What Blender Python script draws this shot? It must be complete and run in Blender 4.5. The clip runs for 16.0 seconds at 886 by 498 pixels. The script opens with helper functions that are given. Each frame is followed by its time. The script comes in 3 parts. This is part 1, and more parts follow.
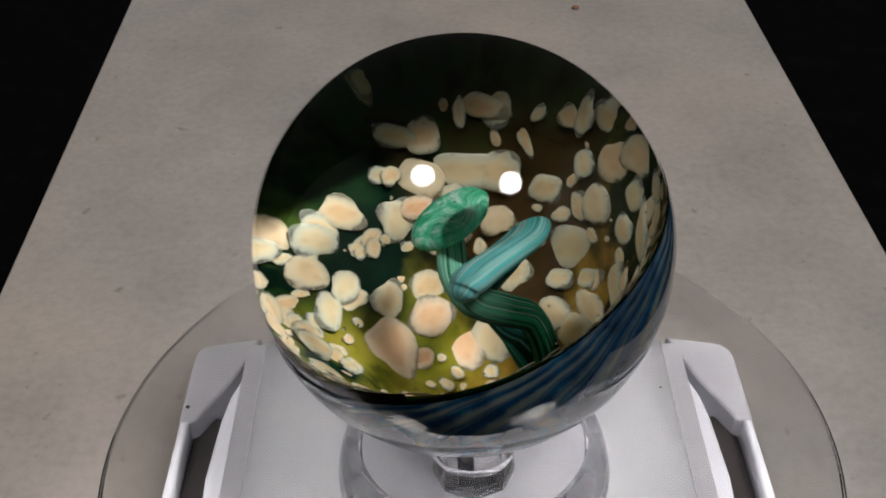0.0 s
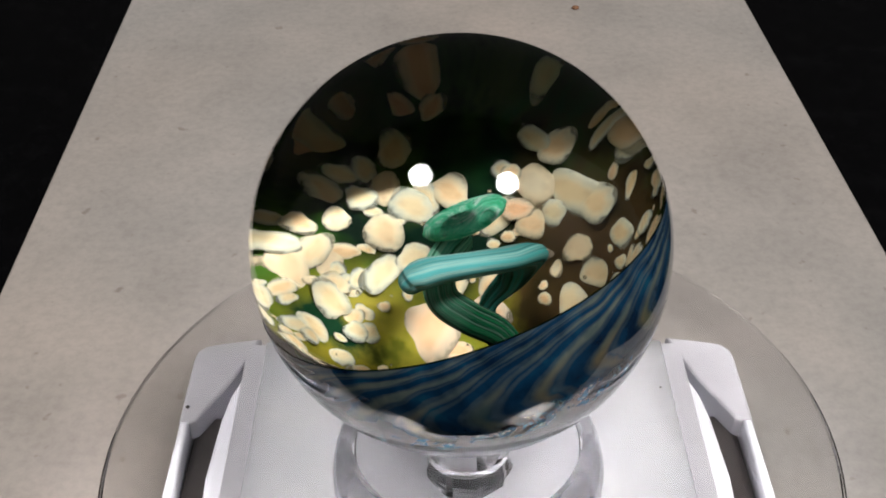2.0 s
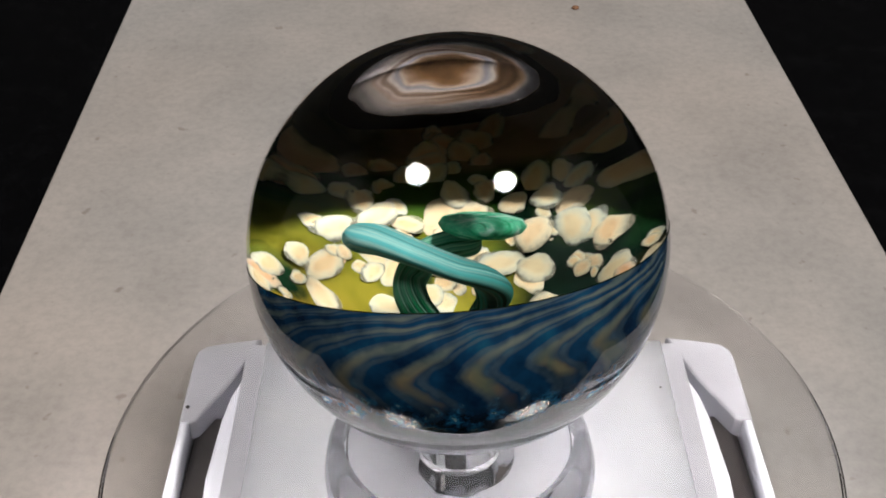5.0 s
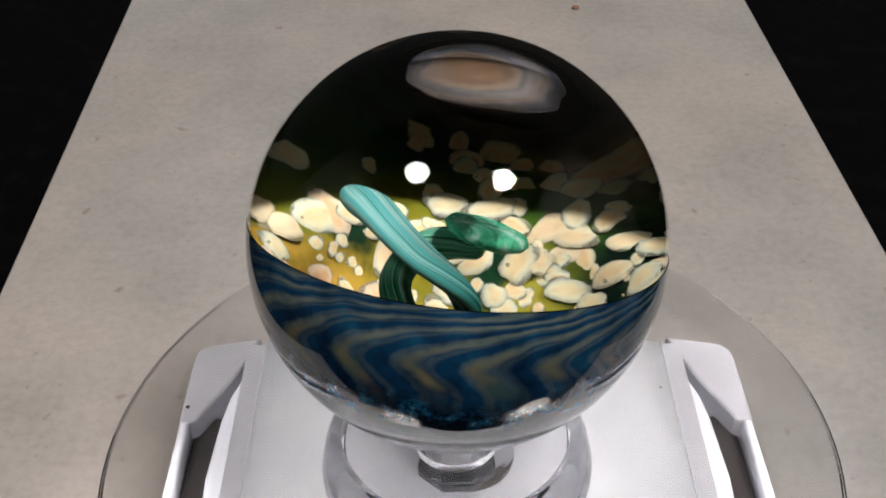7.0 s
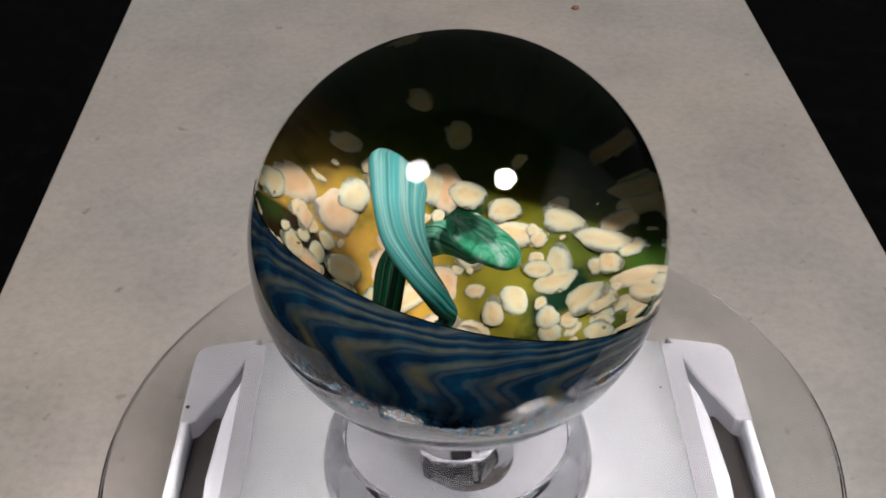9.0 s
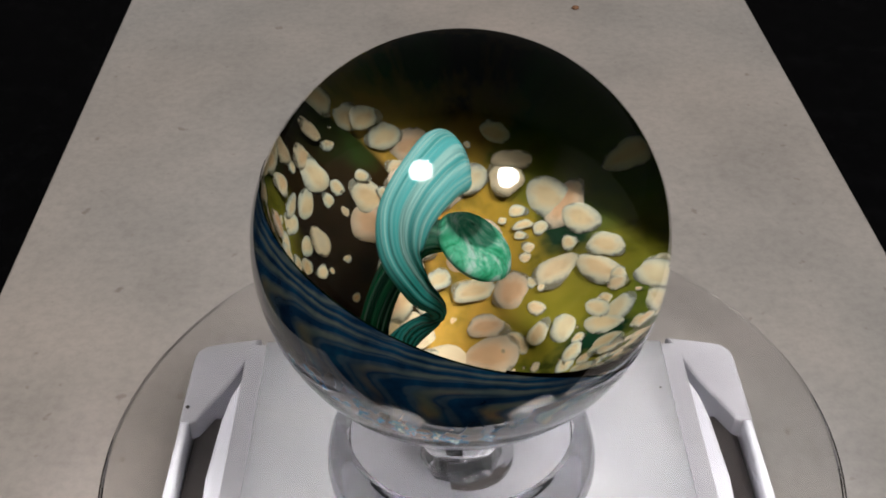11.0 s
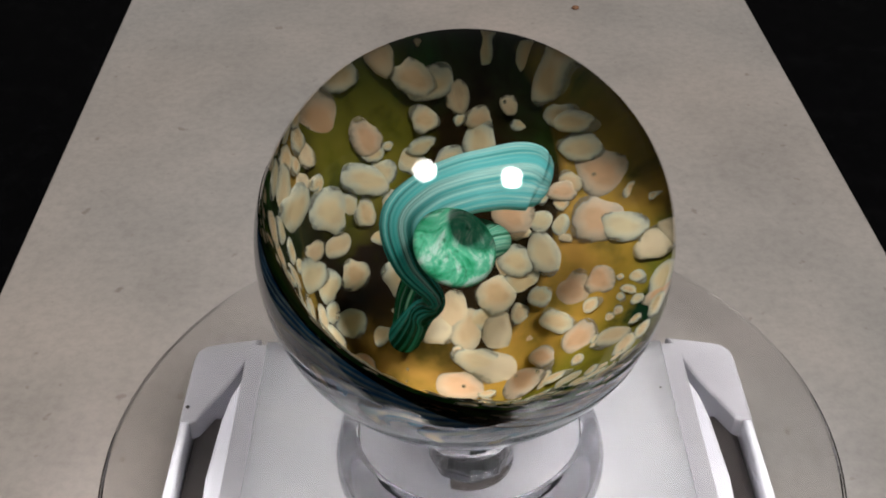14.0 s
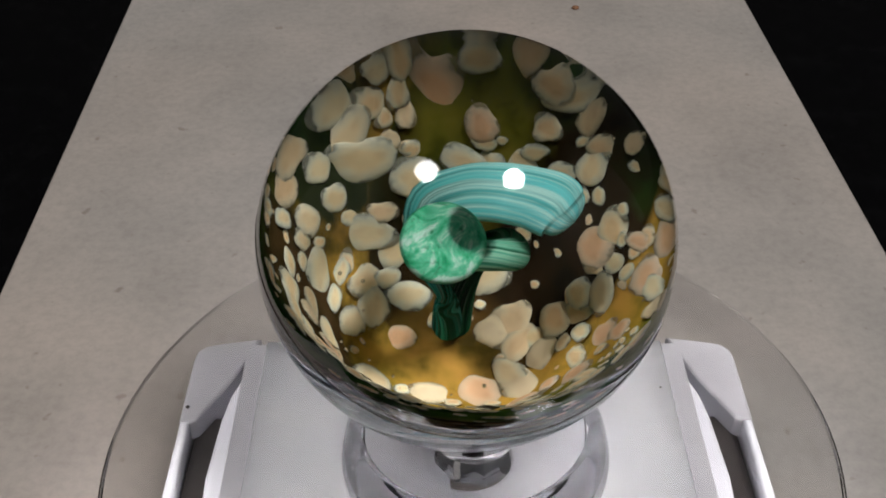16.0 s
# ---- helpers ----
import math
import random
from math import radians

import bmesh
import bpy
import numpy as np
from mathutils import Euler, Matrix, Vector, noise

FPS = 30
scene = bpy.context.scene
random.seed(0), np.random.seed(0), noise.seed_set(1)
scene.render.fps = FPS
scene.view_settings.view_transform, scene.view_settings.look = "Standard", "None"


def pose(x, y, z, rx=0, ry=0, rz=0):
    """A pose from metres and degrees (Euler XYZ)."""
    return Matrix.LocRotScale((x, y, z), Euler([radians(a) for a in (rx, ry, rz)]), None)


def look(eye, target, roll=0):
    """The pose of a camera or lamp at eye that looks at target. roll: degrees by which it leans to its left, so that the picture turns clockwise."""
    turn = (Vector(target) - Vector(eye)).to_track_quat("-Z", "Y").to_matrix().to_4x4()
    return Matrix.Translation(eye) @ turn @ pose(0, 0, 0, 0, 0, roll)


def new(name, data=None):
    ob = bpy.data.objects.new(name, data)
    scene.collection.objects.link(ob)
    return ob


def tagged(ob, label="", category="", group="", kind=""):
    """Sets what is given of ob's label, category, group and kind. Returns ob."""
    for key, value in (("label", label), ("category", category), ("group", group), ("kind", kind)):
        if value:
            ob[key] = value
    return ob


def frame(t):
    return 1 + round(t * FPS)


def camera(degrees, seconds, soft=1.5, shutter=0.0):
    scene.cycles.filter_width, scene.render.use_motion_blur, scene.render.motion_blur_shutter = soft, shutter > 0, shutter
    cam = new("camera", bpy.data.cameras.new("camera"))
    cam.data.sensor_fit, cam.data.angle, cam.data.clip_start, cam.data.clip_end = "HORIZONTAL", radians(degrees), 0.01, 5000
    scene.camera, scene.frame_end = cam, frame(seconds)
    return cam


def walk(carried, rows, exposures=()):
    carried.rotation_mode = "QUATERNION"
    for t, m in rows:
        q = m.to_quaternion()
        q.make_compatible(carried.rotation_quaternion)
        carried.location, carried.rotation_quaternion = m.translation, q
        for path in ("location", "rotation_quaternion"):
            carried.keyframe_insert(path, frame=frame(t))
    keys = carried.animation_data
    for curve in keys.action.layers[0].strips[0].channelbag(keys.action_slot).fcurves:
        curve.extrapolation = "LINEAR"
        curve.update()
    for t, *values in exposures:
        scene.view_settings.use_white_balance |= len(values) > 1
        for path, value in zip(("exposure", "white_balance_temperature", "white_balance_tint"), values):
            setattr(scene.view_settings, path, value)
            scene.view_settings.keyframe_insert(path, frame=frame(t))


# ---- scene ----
# ---- scale and camera ----
# The marble's radius is the unit of the plan; the table tile's top is at z = 0.
U = 0.0282
TILE = -2.55


def P(x, y, z):
    """A place in marble radii from the marble's mean centre, in metres above the tile."""
    return Vector((x * U, y * U, (z - TILE) * U))


cam = camera(44.53, 16.0, soft=1.9)
EYE = P(-0.1155, -4.0986, 3.2119)
AIM = EYE + Vector((math.sin(0.0061) * math.cos(0.6709), math.cos(0.0061) * math.cos(0.6709), -math.sin(0.6709)))
EXPOSURE = [(0.0, -0.43), (0.5, -0.40), (1.0, -0.08), (1.5, 0.05), (3.5, 0.18), (7.0, 0.06), (8.5, 0.02), (9.0, -0.09), (12.5, -0.25), (14.5, -0.18), (15.5, -0.18), (16.0, -0.3)]
walk(cam, [(0.0, look(EYE, AIM)), (16.0, look(EYE, AIM))], EXPOSURE)

SPIN = math.degrees(0.2809)          # degrees a second, clockwise from above
TIMES = [i * 0.5 for i in range(33)]

# ---- light ----
world = bpy.data.worlds.new("World")
scene.world = world
world.use_nodes = True
world.node_tree.nodes["Background"].inputs[0].default_value = (0.8, 0.85, 1.0, 1)
world.node_tree.nodes["Background"].inputs[1].default_value = 0.004
LAMP_POWER = 47.0


# ---- materials ----
def material(name):
    m = bpy.data.materials.new(name)
    m.use_nodes = True
    nt = m.node_tree
    return m, nt, nt.nodes["Principled BSDF"]


def math_node(nt, op, a, b=None, c=None):
    n = nt.nodes.new("ShaderNodeMath")
    n.operation = op
    for i, v in enumerate((a, b, c)):
        if v is None:
            continue
        if isinstance(v, (int, float)):
            n.inputs[i].default_value = v
        else:
            nt.links.new(v, n.inputs[i])
    return n.outputs[0]


def ramp(nt, fac, stops, mode="LINEAR"):
    n = nt.nodes.new("ShaderNodeValToRGB")
    n.color_ramp.interpolation = mode
    el = n.color_ramp.elements
    while len(el) < len(stops):
        el.new(0.5)
    for e, (p, c) in zip(el, stops):
        e.position = p
        e.color = (*c, 1)
    nt.links.new(fac, n.inputs[0])
    return n.outputs[0]


def mix(nt, fac, a, b, how="MIX"):
    n = nt.nodes.new("ShaderNodeMix")
    n.data_type = "RGBA"
    n.blend_type = how
    for sock, v in ((n.inputs[0], fac), (n.inputs[6], a), (n.inputs[7], b)):
        if isinstance(v, (int, float)):
            sock.default_value = v
        elif isinstance(v, tuple):
            sock.default_value = (*v, 1)
        else:
            nt.links.new(v, sock)
    return n.outputs[2]


def noise_tex(nt, vec, scale, detail=4.0, rough=0.55, distortion=0.0):
    n = nt.nodes.new("ShaderNodeTexNoise")
    n.inputs["Scale"].default_value = scale
    n.inputs["Detail"].default_value = detail
    n.inputs["Roughness"].default_value = rough
    n.inputs["Distortion"].default_value = distortion
    nt.links.new(vec, n.inputs["Vector"])
    return n.outputs[0]


def coords(nt):
    return nt.nodes.new("ShaderNodeTexCoord").outputs["Object"]


def bump(nt, bsdf, height, strength, distance):
    n = nt.nodes.new("ShaderNodeBump")
    n.inputs["Strength"].default_value = strength
    n.inputs["Distance"].default_value = distance
    nt.links.new(height, n.inputs["Height"])
    nt.links.new(n.outputs[0], bsdf.inputs["Normal"])


def mat_granite():
    m, nt, b = material("black_granite")
    v = coords(nt)
    fine = noise_tex(nt, v, 900, 6, 0.7)
    big = noise_tex(nt, v, 120, 5, 0.65)
    c = ramp(nt, fine, [(0.45, (0.0003, 0.0003, 0.0004)), (0.62, (0.001, 0.001, 0.0015)), (0.75, (0.012, 0.011, 0.012))])
    c2 = ramp(nt, big, [(0.5, (0.0008, 0.0008, 0.001)), (0.68, (0.004, 0.004, 0.0045)), (0.8, (0.012, 0.013, 0.014))])
    nt.links.new(mix(nt, 0.5, c, c2, "ADD"), b.inputs["Base Color"])
    b.inputs["Roughness"].default_value = 0.12
    return m


def mat_tile():
    m, nt, b = material("grey_porcelain")
    v = coords(nt)
    cloud = noise_tex(nt, v, 28, 5, 0.6)
    grain = noise_tex(nt, v, 420, 5, 0.7)
    specks = noise_tex(nt, v, 230, 2, 0.5)
    veil = noise_tex(nt, v, 7, 3, 0.5)
    c = ramp(nt, cloud, [(0.3, (0.365, 0.334, 0.310)), (0.5, (0.42, 0.386, 0.360)), (0.72, (0.475, 0.432, 0.404))])
    g = ramp(nt, grain, [(0.3, (0.86, 0.86, 0.86)), (0.55, (1.0, 1.0, 1.0)), (0.8, (1.1, 1.09, 1.07))])
    s = ramp(nt, specks, [(0.24, (0.72, 0.69, 0.66)), (0.31, (1, 1, 1))])
    c = mix(nt, 1.0, mix(nt, 1.0, c, g, "MULTIPLY"), s, "MULTIPLY")
    c = mix(nt, 1.0, c, ramp(nt, veil, [(0.35, (0.94, 0.97, 1.0)), (0.65, (1.05, 1.0, 0.97))]), "MULTIPLY")
    nt.links.new(c, b.inputs["Base Color"])
    b.inputs["Roughness"].default_value = 0.62
    bump(nt, b, grain, 0.25, 0.0003)
    return m


def mat_glass(name, ior, tint, rough=0.0):
    m, nt, b = material(name)
    b.inputs["Base Color"].default_value = (*tint, 1)
    b.inputs["Transmission Weight"].default_value = 1.0
    b.inputs["Roughness"].default_value = rough
    b.inputs["IOR"].default_value = ior
    return m


def mat_plastic(name, color, rough, grain=60.0, amount=0.06):
    m, nt, b = material(name)
    v = coords(nt)
    n1 = noise_tex(nt, v, grain, 4, 0.6)
    n2 = noise_tex(nt, v, grain * 9, 3, 0.6)
    lo = tuple(max(0, x * (1 - amount)) for x in color)
    hi = tuple(min(1, x * (1 + amount)) for x in color)
    nt.links.new(ramp(nt, n1, [(0.3, lo), (0.7, hi)]), b.inputs["Base Color"])
    b.inputs["Roughness"].default_value = rough
    bump(nt, b, n2, 0.1, 0.0001)
    return m


def inside_glass(b):
    """Glass fused into glass of the same kind has no surface shine of its own."""
    b.inputs["Specular IOR Level"].default_value = 0.0


def polar(nt):
    """Height along the opening's axis and azimuth, in marble radii, from object coordinates."""
    v = coords(nt)
    s = nt.nodes.new("ShaderNodeSeparateXYZ")
    nt.links.new(v, s.inputs[0])
    x, y, z = (math_node(nt, "DIVIDE", s.outputs[i], U) for i in range(3))
    return v, x, y, z, math_node(nt, "ARCTAN2", y, x)


def mat_feathered():
    """Dark blue glass with pulled beige and teal threads in scallops."""
    m, nt, b = material("blue_feathered_glass")
    v, x, y, z, az = polar(nt)
    wob = noise_tex(nt, v, 1.7 / U, 3, 0.5)
    wob2 = noise_tex(nt, v, 6 / U, 3, 0.55)
    wob3 = noise_tex(nt, v, 3.2 / U, 2, 0.5)
    # threads leave the rim at a shallow slant, sweep round and hook back lower down
    d = math_node(nt, "MAXIMUM", math_node(nt, "DIVIDE", math_node(nt, "SUBTRACT", 0.085, z), 0.42), 0.0)
    d = math_node(nt, "ADD", d, math_node(nt, "MULTIPLY", math_node(nt, "SUBTRACT", wob, 0.5), 0.26))
    d = math_node(nt, "MAXIMUM", d, 0.0)
    # the hooks hang lower on one side of the bowl
    d2 = math_node(nt, "DIVIDE", math_node(nt, "MULTIPLY", d, 0.6), math_node(nt, "MULTIPLY_ADD", math_node(nt, "COSINE", math_node(nt, "SUBTRACT", az, 1.2)), -0.18, 0.75))
    sweep = ramp(nt, d2, [(0.0, (0, 0, 0)), (0.07, (0.10,) * 3), (0.14, (0.36,) * 3), (0.25, (0.60,) * 3), (0.42, (0.80,) * 3), (0.57, (0.89,) * 3), (0.68, (0.86,) * 3), (0.90, (0.76,) * 3)], "B_SPLINE")
    turn = math_node(nt, "ADD", az, math_node(nt, "MULTIPLY", sweep, 1.2))
    ph = math_node(nt, "MULTIPLY", turn, 21.0)
    ph = math_node(nt, "ADD", ph, math_node(nt, "MULTIPLY", wob2, 2.2))
    s1 = math_node(nt, "MULTIPLY_ADD", math_node(nt, "SINE", ph), 0.5, 0.5)
    s2 = math_node(nt, "MULTIPLY_ADD", math_node(nt, "SINE", math_node(nt, "MULTIPLY_ADD", ph, 2.0, 1.1)), 0.5, 0.5)
    blue = ramp(nt, wob2, [(0.3, (0.003, 0.014, 0.040)), (0.55, (0.006, 0.042, 0.10)), (0.75, (0.010, 0.09, 0.16))])
    low = ramp(nt, d2, [(0.36, (0, 0, 0)), (0.60, (1, 1, 1))])
    tan = ramp(nt, wob, [(0.32, (0.05, 0.09, 0.09)), (0.45, (0.20, 0.16, 0.09)), (0.55, (0.11, 0.13, 0.09)), (0.66, (0.34, 0.16, 0.06))])
    teal = ramp(nt, wob2, [(0.3, (0.05, 0.09, 0.10)), (0.7, (0.18, 0.20, 0.17))])
    f1 = ramp(nt, math_node(nt, "SUBTRACT", s1, math_node(nt, "MULTIPLY", math_node(nt, "SUBTRACT", wob3, 0.42), 1.3)), [(0.52, (0, 0, 0)), (0.92, (1, 1, 1))])
    f2 = ramp(nt, s2, [(0.6, (0, 0, 0)), (0.95, (1, 1, 1))])
    fade = ramp(nt, math_node(nt, "ADD", d2, math_node(nt, "MULTIPLY", math_node(nt, "SUBTRACT", wob3, 0.5), 0.5)), [(0.78, (1, 1, 1)), (0.92, (0.25, 0.25, 0.25))])
    c = mix(nt, math_node(nt, "MULTIPLY", f1, fade), blue, mix(nt, low, teal, tan))
    c = mix(nt, math_node(nt, "MULTIPLY", f2, 0.3), c, teal)
    # the threads fade out towards the foot of the bowl
    deep = ramp(nt, math_node(nt, "MULTIPLY", math_node(nt, "ADD", math_node(nt, "SUBTRACT", d, 1.03), math_node(nt, "MULTIPLY", math_node(nt, "SUBTRACT", wob2, 0.5), 0.9)), 2.2), [(0.0, (0, 0, 0)), (0.5, (1, 1, 1))])
    # blue and pale blotches paint sparkling glints into the colour here
    glint_shards = ramp(nt, noise_tex(nt, v, 13 / U, 3, 0.65), [(0.42, (0.003, 0.012, 0.026)), (0.52, (0.006, 0.05, 0.11)), (0.58, (0.02, 0.16, 0.32)), (0.62, (0.02, 0.05, 0.05)), (0.66, (0.30, 0.60, 0.70)), (0.69, (0.16, 0.10, 0.03)), (0.74, (0.02, 0.06, 0.05))])
    c = mix(nt, deep, c, glint_shards)
    # below them plain ink-blue glass
    c = mix(nt, ramp(nt, math_node(nt, "MULTIPLY", d, 0.5), [(0.66, (0, 0, 0)), (0.76, (1, 1, 1))]), c, (0.004, 0.012, 0.022))
    nt.links.new(c, b.inputs["Base Color"])
    b.inputs["IOR"].default_value = 1.5
    b.inputs["Roughness"].default_value = 0.03
    return m


def mat_lining():
    """The inside of the bowl: brown-black smoke on one side, olive and amber on the other."""
    m, nt, b = material("amber_green_lining")
    inside_glass(b)
    v, x, y, z, az = polar(nt)
    n1 = noise_tex(nt, v, 1.6 / U, 3, 0.5)
    n2 = noise_tex(nt, v, 6 / U, 4, 0.6)
    # a round dark pool lies off the middle, ringed with amber that turns olive and green
    px, py = math_node(nt, "SUBTRACT", x, 0.29), math_node(nt, "ADD", y, 0.22)
    p = math_node(nt, "SQRT", math_node(nt, "ADD", math_node(nt, "POWER", px, 2.0), math_node(nt, "POWER", py, 2.0)))
    p = math_node(nt, "ADD", math_node(nt, "SUBTRACT", p, 0.40), math_node(nt, "MULTIPLY", math_node(nt, "SUBTRACT", n1, 0.5), 0.10))
    f = math_node(nt, "MULTIPLY_ADD", p, math_node(nt, "MULTIPLY_ADD", n1, 2.6, -0.45), 0.30)
    c = ramp(nt, f, [(0.05, (0.016, 0.010, 0.006)), (0.285, (0.045, 0.026, 0.010)), (0.30, (0.85, 0.47, 0.10)), (0.42, (0.66, 0.38, 0.06)), (0.56, (0.34, 0.27, 0.03)), (0.70, (0.27, 0.26, 0.025)), (0.88, (0.06, 0.16, 0.02))])
    def zone(cx, cy, half, soft, base, colour):
        """Blends a colour of glass in round a centre, with an uneven edge."""
        dx, dy = math_node(nt, "SUBTRACT", x, cx), math_node(nt, "SUBTRACT", y, cy)
        dist = math_node(nt, "SQRT", math_node(nt, "ADD", math_node(nt, "POWER", dx, 2.0), math_node(nt, "POWER", dy, 2.0)))
        dist = math_node(nt, "ADD", dist, math_node(nt, "MULTIPLY", math_node(nt, "SUBTRACT", n2, 0.5), 0.22))
        return mix(nt, ramp(nt, dist, [(half - soft, (1, 1, 1)), (half + soft, (0, 0, 0))]), base, colour)

    c = zone(0.07, 0.60, 0.36, 0.04, c, (0.085, 0.050, 0.020))
    c = zone(-0.46, 0.46, 0.27, 0.05, c, (0.006, 0.022, 0.014))
    c = zone(0.53, -0.17, 0.19, 0.05, c, (0.24, 0.21, 0.03))
    c = zone(0.50, 0.30, 0.22, 0.05, c, (0.030, 0.040, 0.016))
    c = zone(-0.42, 0.06, 0.13, 0.05, c, (0.42, 0.36, 0.05))
    c = zone(-0.50, -0.07, 0.08, 0.03, c, (0.012, 0.055, 0.026))
    c = zone(-0.42, -0.44, 0.07, 0.03, c, (0.012, 0.050, 0.024))
    r = math_node(nt, "SQRT", math_node(nt, "ADD", math_node(nt, "POWER", x, 2.0), math_node(nt, "POWER", y, 2.0)))
    warm = math_node(nt, "MULTIPLY", ramp(nt, r, [(0.05, (1, 1, 1)), (0.24, (0, 0, 0))]), ramp(nt, n1, [(0.30, (0.3, 0.3, 0.3)), (0.5, (1, 1, 1))]))
    c = mix(nt, warm, c, (0.50, 0.27, 0.06))
    edge = ramp(nt, math_node(nt, "ADD", r, math_node(nt, "MULTIPLY", math_node(nt, "SUBTRACT", n2, 0.5), 0.5)), [(0.58, (0, 0, 0)), (0.78, (1, 1, 1))])
    c = mix(nt, edge, c, ramp(nt, n1, [(0.34, (0.006, 0.020, 0.016)), (0.45, (0.018, 0.090, 0.020)), (0.64, (0.09, 0.14, 0.016))]))
    flank = math_node(nt, "ADD", math_node(nt, "MULTIPLY", x, -0.96), math_node(nt, "MULTIPLY", y, 0.22))
    gold = math_node(nt, "MULTIPLY", ramp(nt, flank, [(0.74, (0, 0, 0)), (0.82, (1, 1, 1))]), ramp(nt, n1, [(0.34, (0.25, 0.25, 0.25)), (0.5, (1, 1, 1))]))
    c = mix(nt, gold, c, (0.50, 0.31, 0.17))
    g = ramp(nt, n2, [(0.34, (0.35, 0.45, 0.36)), (0.46, (0.75, 0.82, 0.7)), (0.60, (1, 1, 1))])
    nt.links.new(mix(nt, 1.0, c, g, "MULTIPLY"), b.inputs["Base Color"])
    b.inputs["Roughness"].default_value = 0.5
    return m


def mat_fleck(name, peach):
    m, nt, b = material(name)
    inside_glass(b)
    v = coords(nt)
    info = nt.nodes.new("ShaderNodeObjectInfo")
    s = nt.nodes.new("ShaderNodeSeparateXYZ")
    nt.links.new(v, s.inputs[0])
    r2 = math_node(nt, "ADD", math_node(nt, "POWER", s.outputs[0], 2.0), math_node(nt, "POWER", s.outputs[1], 2.0))
    r = math_node(nt, "DIVIDE", math_node(nt, "SQRT", r2), U)
    n1 = noise_tex(nt, v, 1.8 / U, 3, 0.5)
    edge = math_node(nt, "ADD", r, math_node(nt, "MULTIPLY", math_node(nt, "SUBTRACT", n1, 0.5), 0.7))
    mid = ramp(nt, info.outputs["Random"], [(0.0, (0.96, 0.68, 0.38)), (0.3, (0.95, 0.75, 0.43)), (0.6, (0.94, 0.81, 0.51)), (0.85, (0.96, 0.70, 0.41)), (1.0, (0.93, 0.84, 0.61))])
    rim = ramp(nt, info.outputs["Random"], [(0.0, (0.92, 0.86, 0.62)), (0.5, (0.78, 0.84, 0.70)), (1.0, (0.94, 0.78, 0.50))])
    mid = mix(nt, peach, mid, (0.95, 0.52, 0.30))
    rim = mix(nt, peach * 0.8, rim, (0.92, 0.66, 0.46))
    f = ramp(nt, edge, [(0.35, (0, 0, 0)), (0.95, (1, 1, 1))])
    veil = noise_tex(nt, v, 1.3 / U, 2, 0.5)
    c = mix(nt, f, mid, rim)
    c = mix(nt, 1.0, c, ramp(nt, veil, [(0.30, (0.86, 0.83, 0.78)), (0.5, (0.97, 0.97, 0.96)), (0.7, (1.0, 1.0, 1.0))]), "MULTIPLY")
    nt.links.new(c, b.inputs["Base Color"])
    nt.links.new(ramp(nt, edge, [(0.62, (1.0, 1.0, 1.0)), (0.86, (0.82, 0.82, 0.82)), (1.05, (0.28, 0.28, 0.28))]), b.inputs["Alpha"])
    b.inputs["Roughness"].default_value = 0.4
    return m


def mat_striped(name, dark, midc, light, tipc, dense, fade):
    """Glass cane with lengthwise threads; u runs round the cane, v along it, in the UV map."""
    m, nt, b = material(name)
    inside_glass(b)
    uv = nt.nodes.new("ShaderNodeUVMap")
    s = nt.nodes.new("ShaderNodeSeparateXYZ")
    nt.links.new(uv.outputs[0], s.inputs[0])
    v = coords(nt)
    n1 = noise_tex(nt, v, 4 / U, 3, 0.5)
    ang = math_node(nt, "MULTIPLY", s.outputs[0], 6.2832)
    ring = nt.nodes.new("ShaderNodeCombineXYZ")
    nt.links.new(math_node(nt, "COSINE", ang), ring.inputs[0])
    nt.links.new(math_node(nt, "SINE", ang), ring.inputs[1])
    nt.links.new(math_node(nt, "MULTIPLY", s.outputs[1], 0.22), ring.inputs[2])
    s1 = noise_tex(nt, ring.outputs[0], dense, 2, 0.5)
    s2 = noise_tex(nt, ring.outputs[0], dense * 2.7, 2, 0.6)
    base = mix(nt, ramp(nt, s1, [(0.46, (0, 0, 0)), (0.6, (1, 1, 1))]), dark, midc)
    fine = mix(nt, math_node(nt, "MULTIPLY", ramp(nt, s2, [(0.6, (0, 0, 0)), (0.72, (1, 1, 1))]), 0.45), base, light)
    body = mix(nt, ramp(nt, s1, [(0.36, (0, 0, 0)), (0.5, (1, 1, 1))]), midc, tipc)
    tip = mix(nt, ramp(nt, s2, [(0.42, (0, 0, 0)), (0.66, (1, 1, 1))]), body, light)
    f = ramp(nt, s.outputs[1], [(fade, (0, 0, 0)), (fade + 0.3, (1, 1, 1))])
    nt.links.new(mix(nt, f, fine, tip), b.inputs["Base Color"])
    b.inputs["Roughness"].default_value = 0.3
    return m


def mat_mottled():
    m, nt, b = material("mottled_green_glass")
    inside_glass(b)
    v = coords(nt)
    n1 = noise_tex(nt, v, 8 / U, 5, 0.65, 1.6)
    n2 = noise_tex(nt, v, 22 / U, 3, 0.6, 0.8)
    c = ramp(nt, n1, [(0.28, (0.015, 0.22, 0.09)), (0.38, (0.05, 0.50, 0.24)), (0.50, (0.17, 0.70, 0.43)), (0.60, (0.62, 0.92, 0.78))])
    d = ramp(nt, n2, [(0.28, (0.25, 0.4, 0.3)), (0.42, (1, 1, 1))])
    nt.links.new(mix(nt, 1.0, c, d, "MULTIPLY"), b.inputs["Base Color"])
    b.inputs["Roughness"].default_value = 0.3
    return m


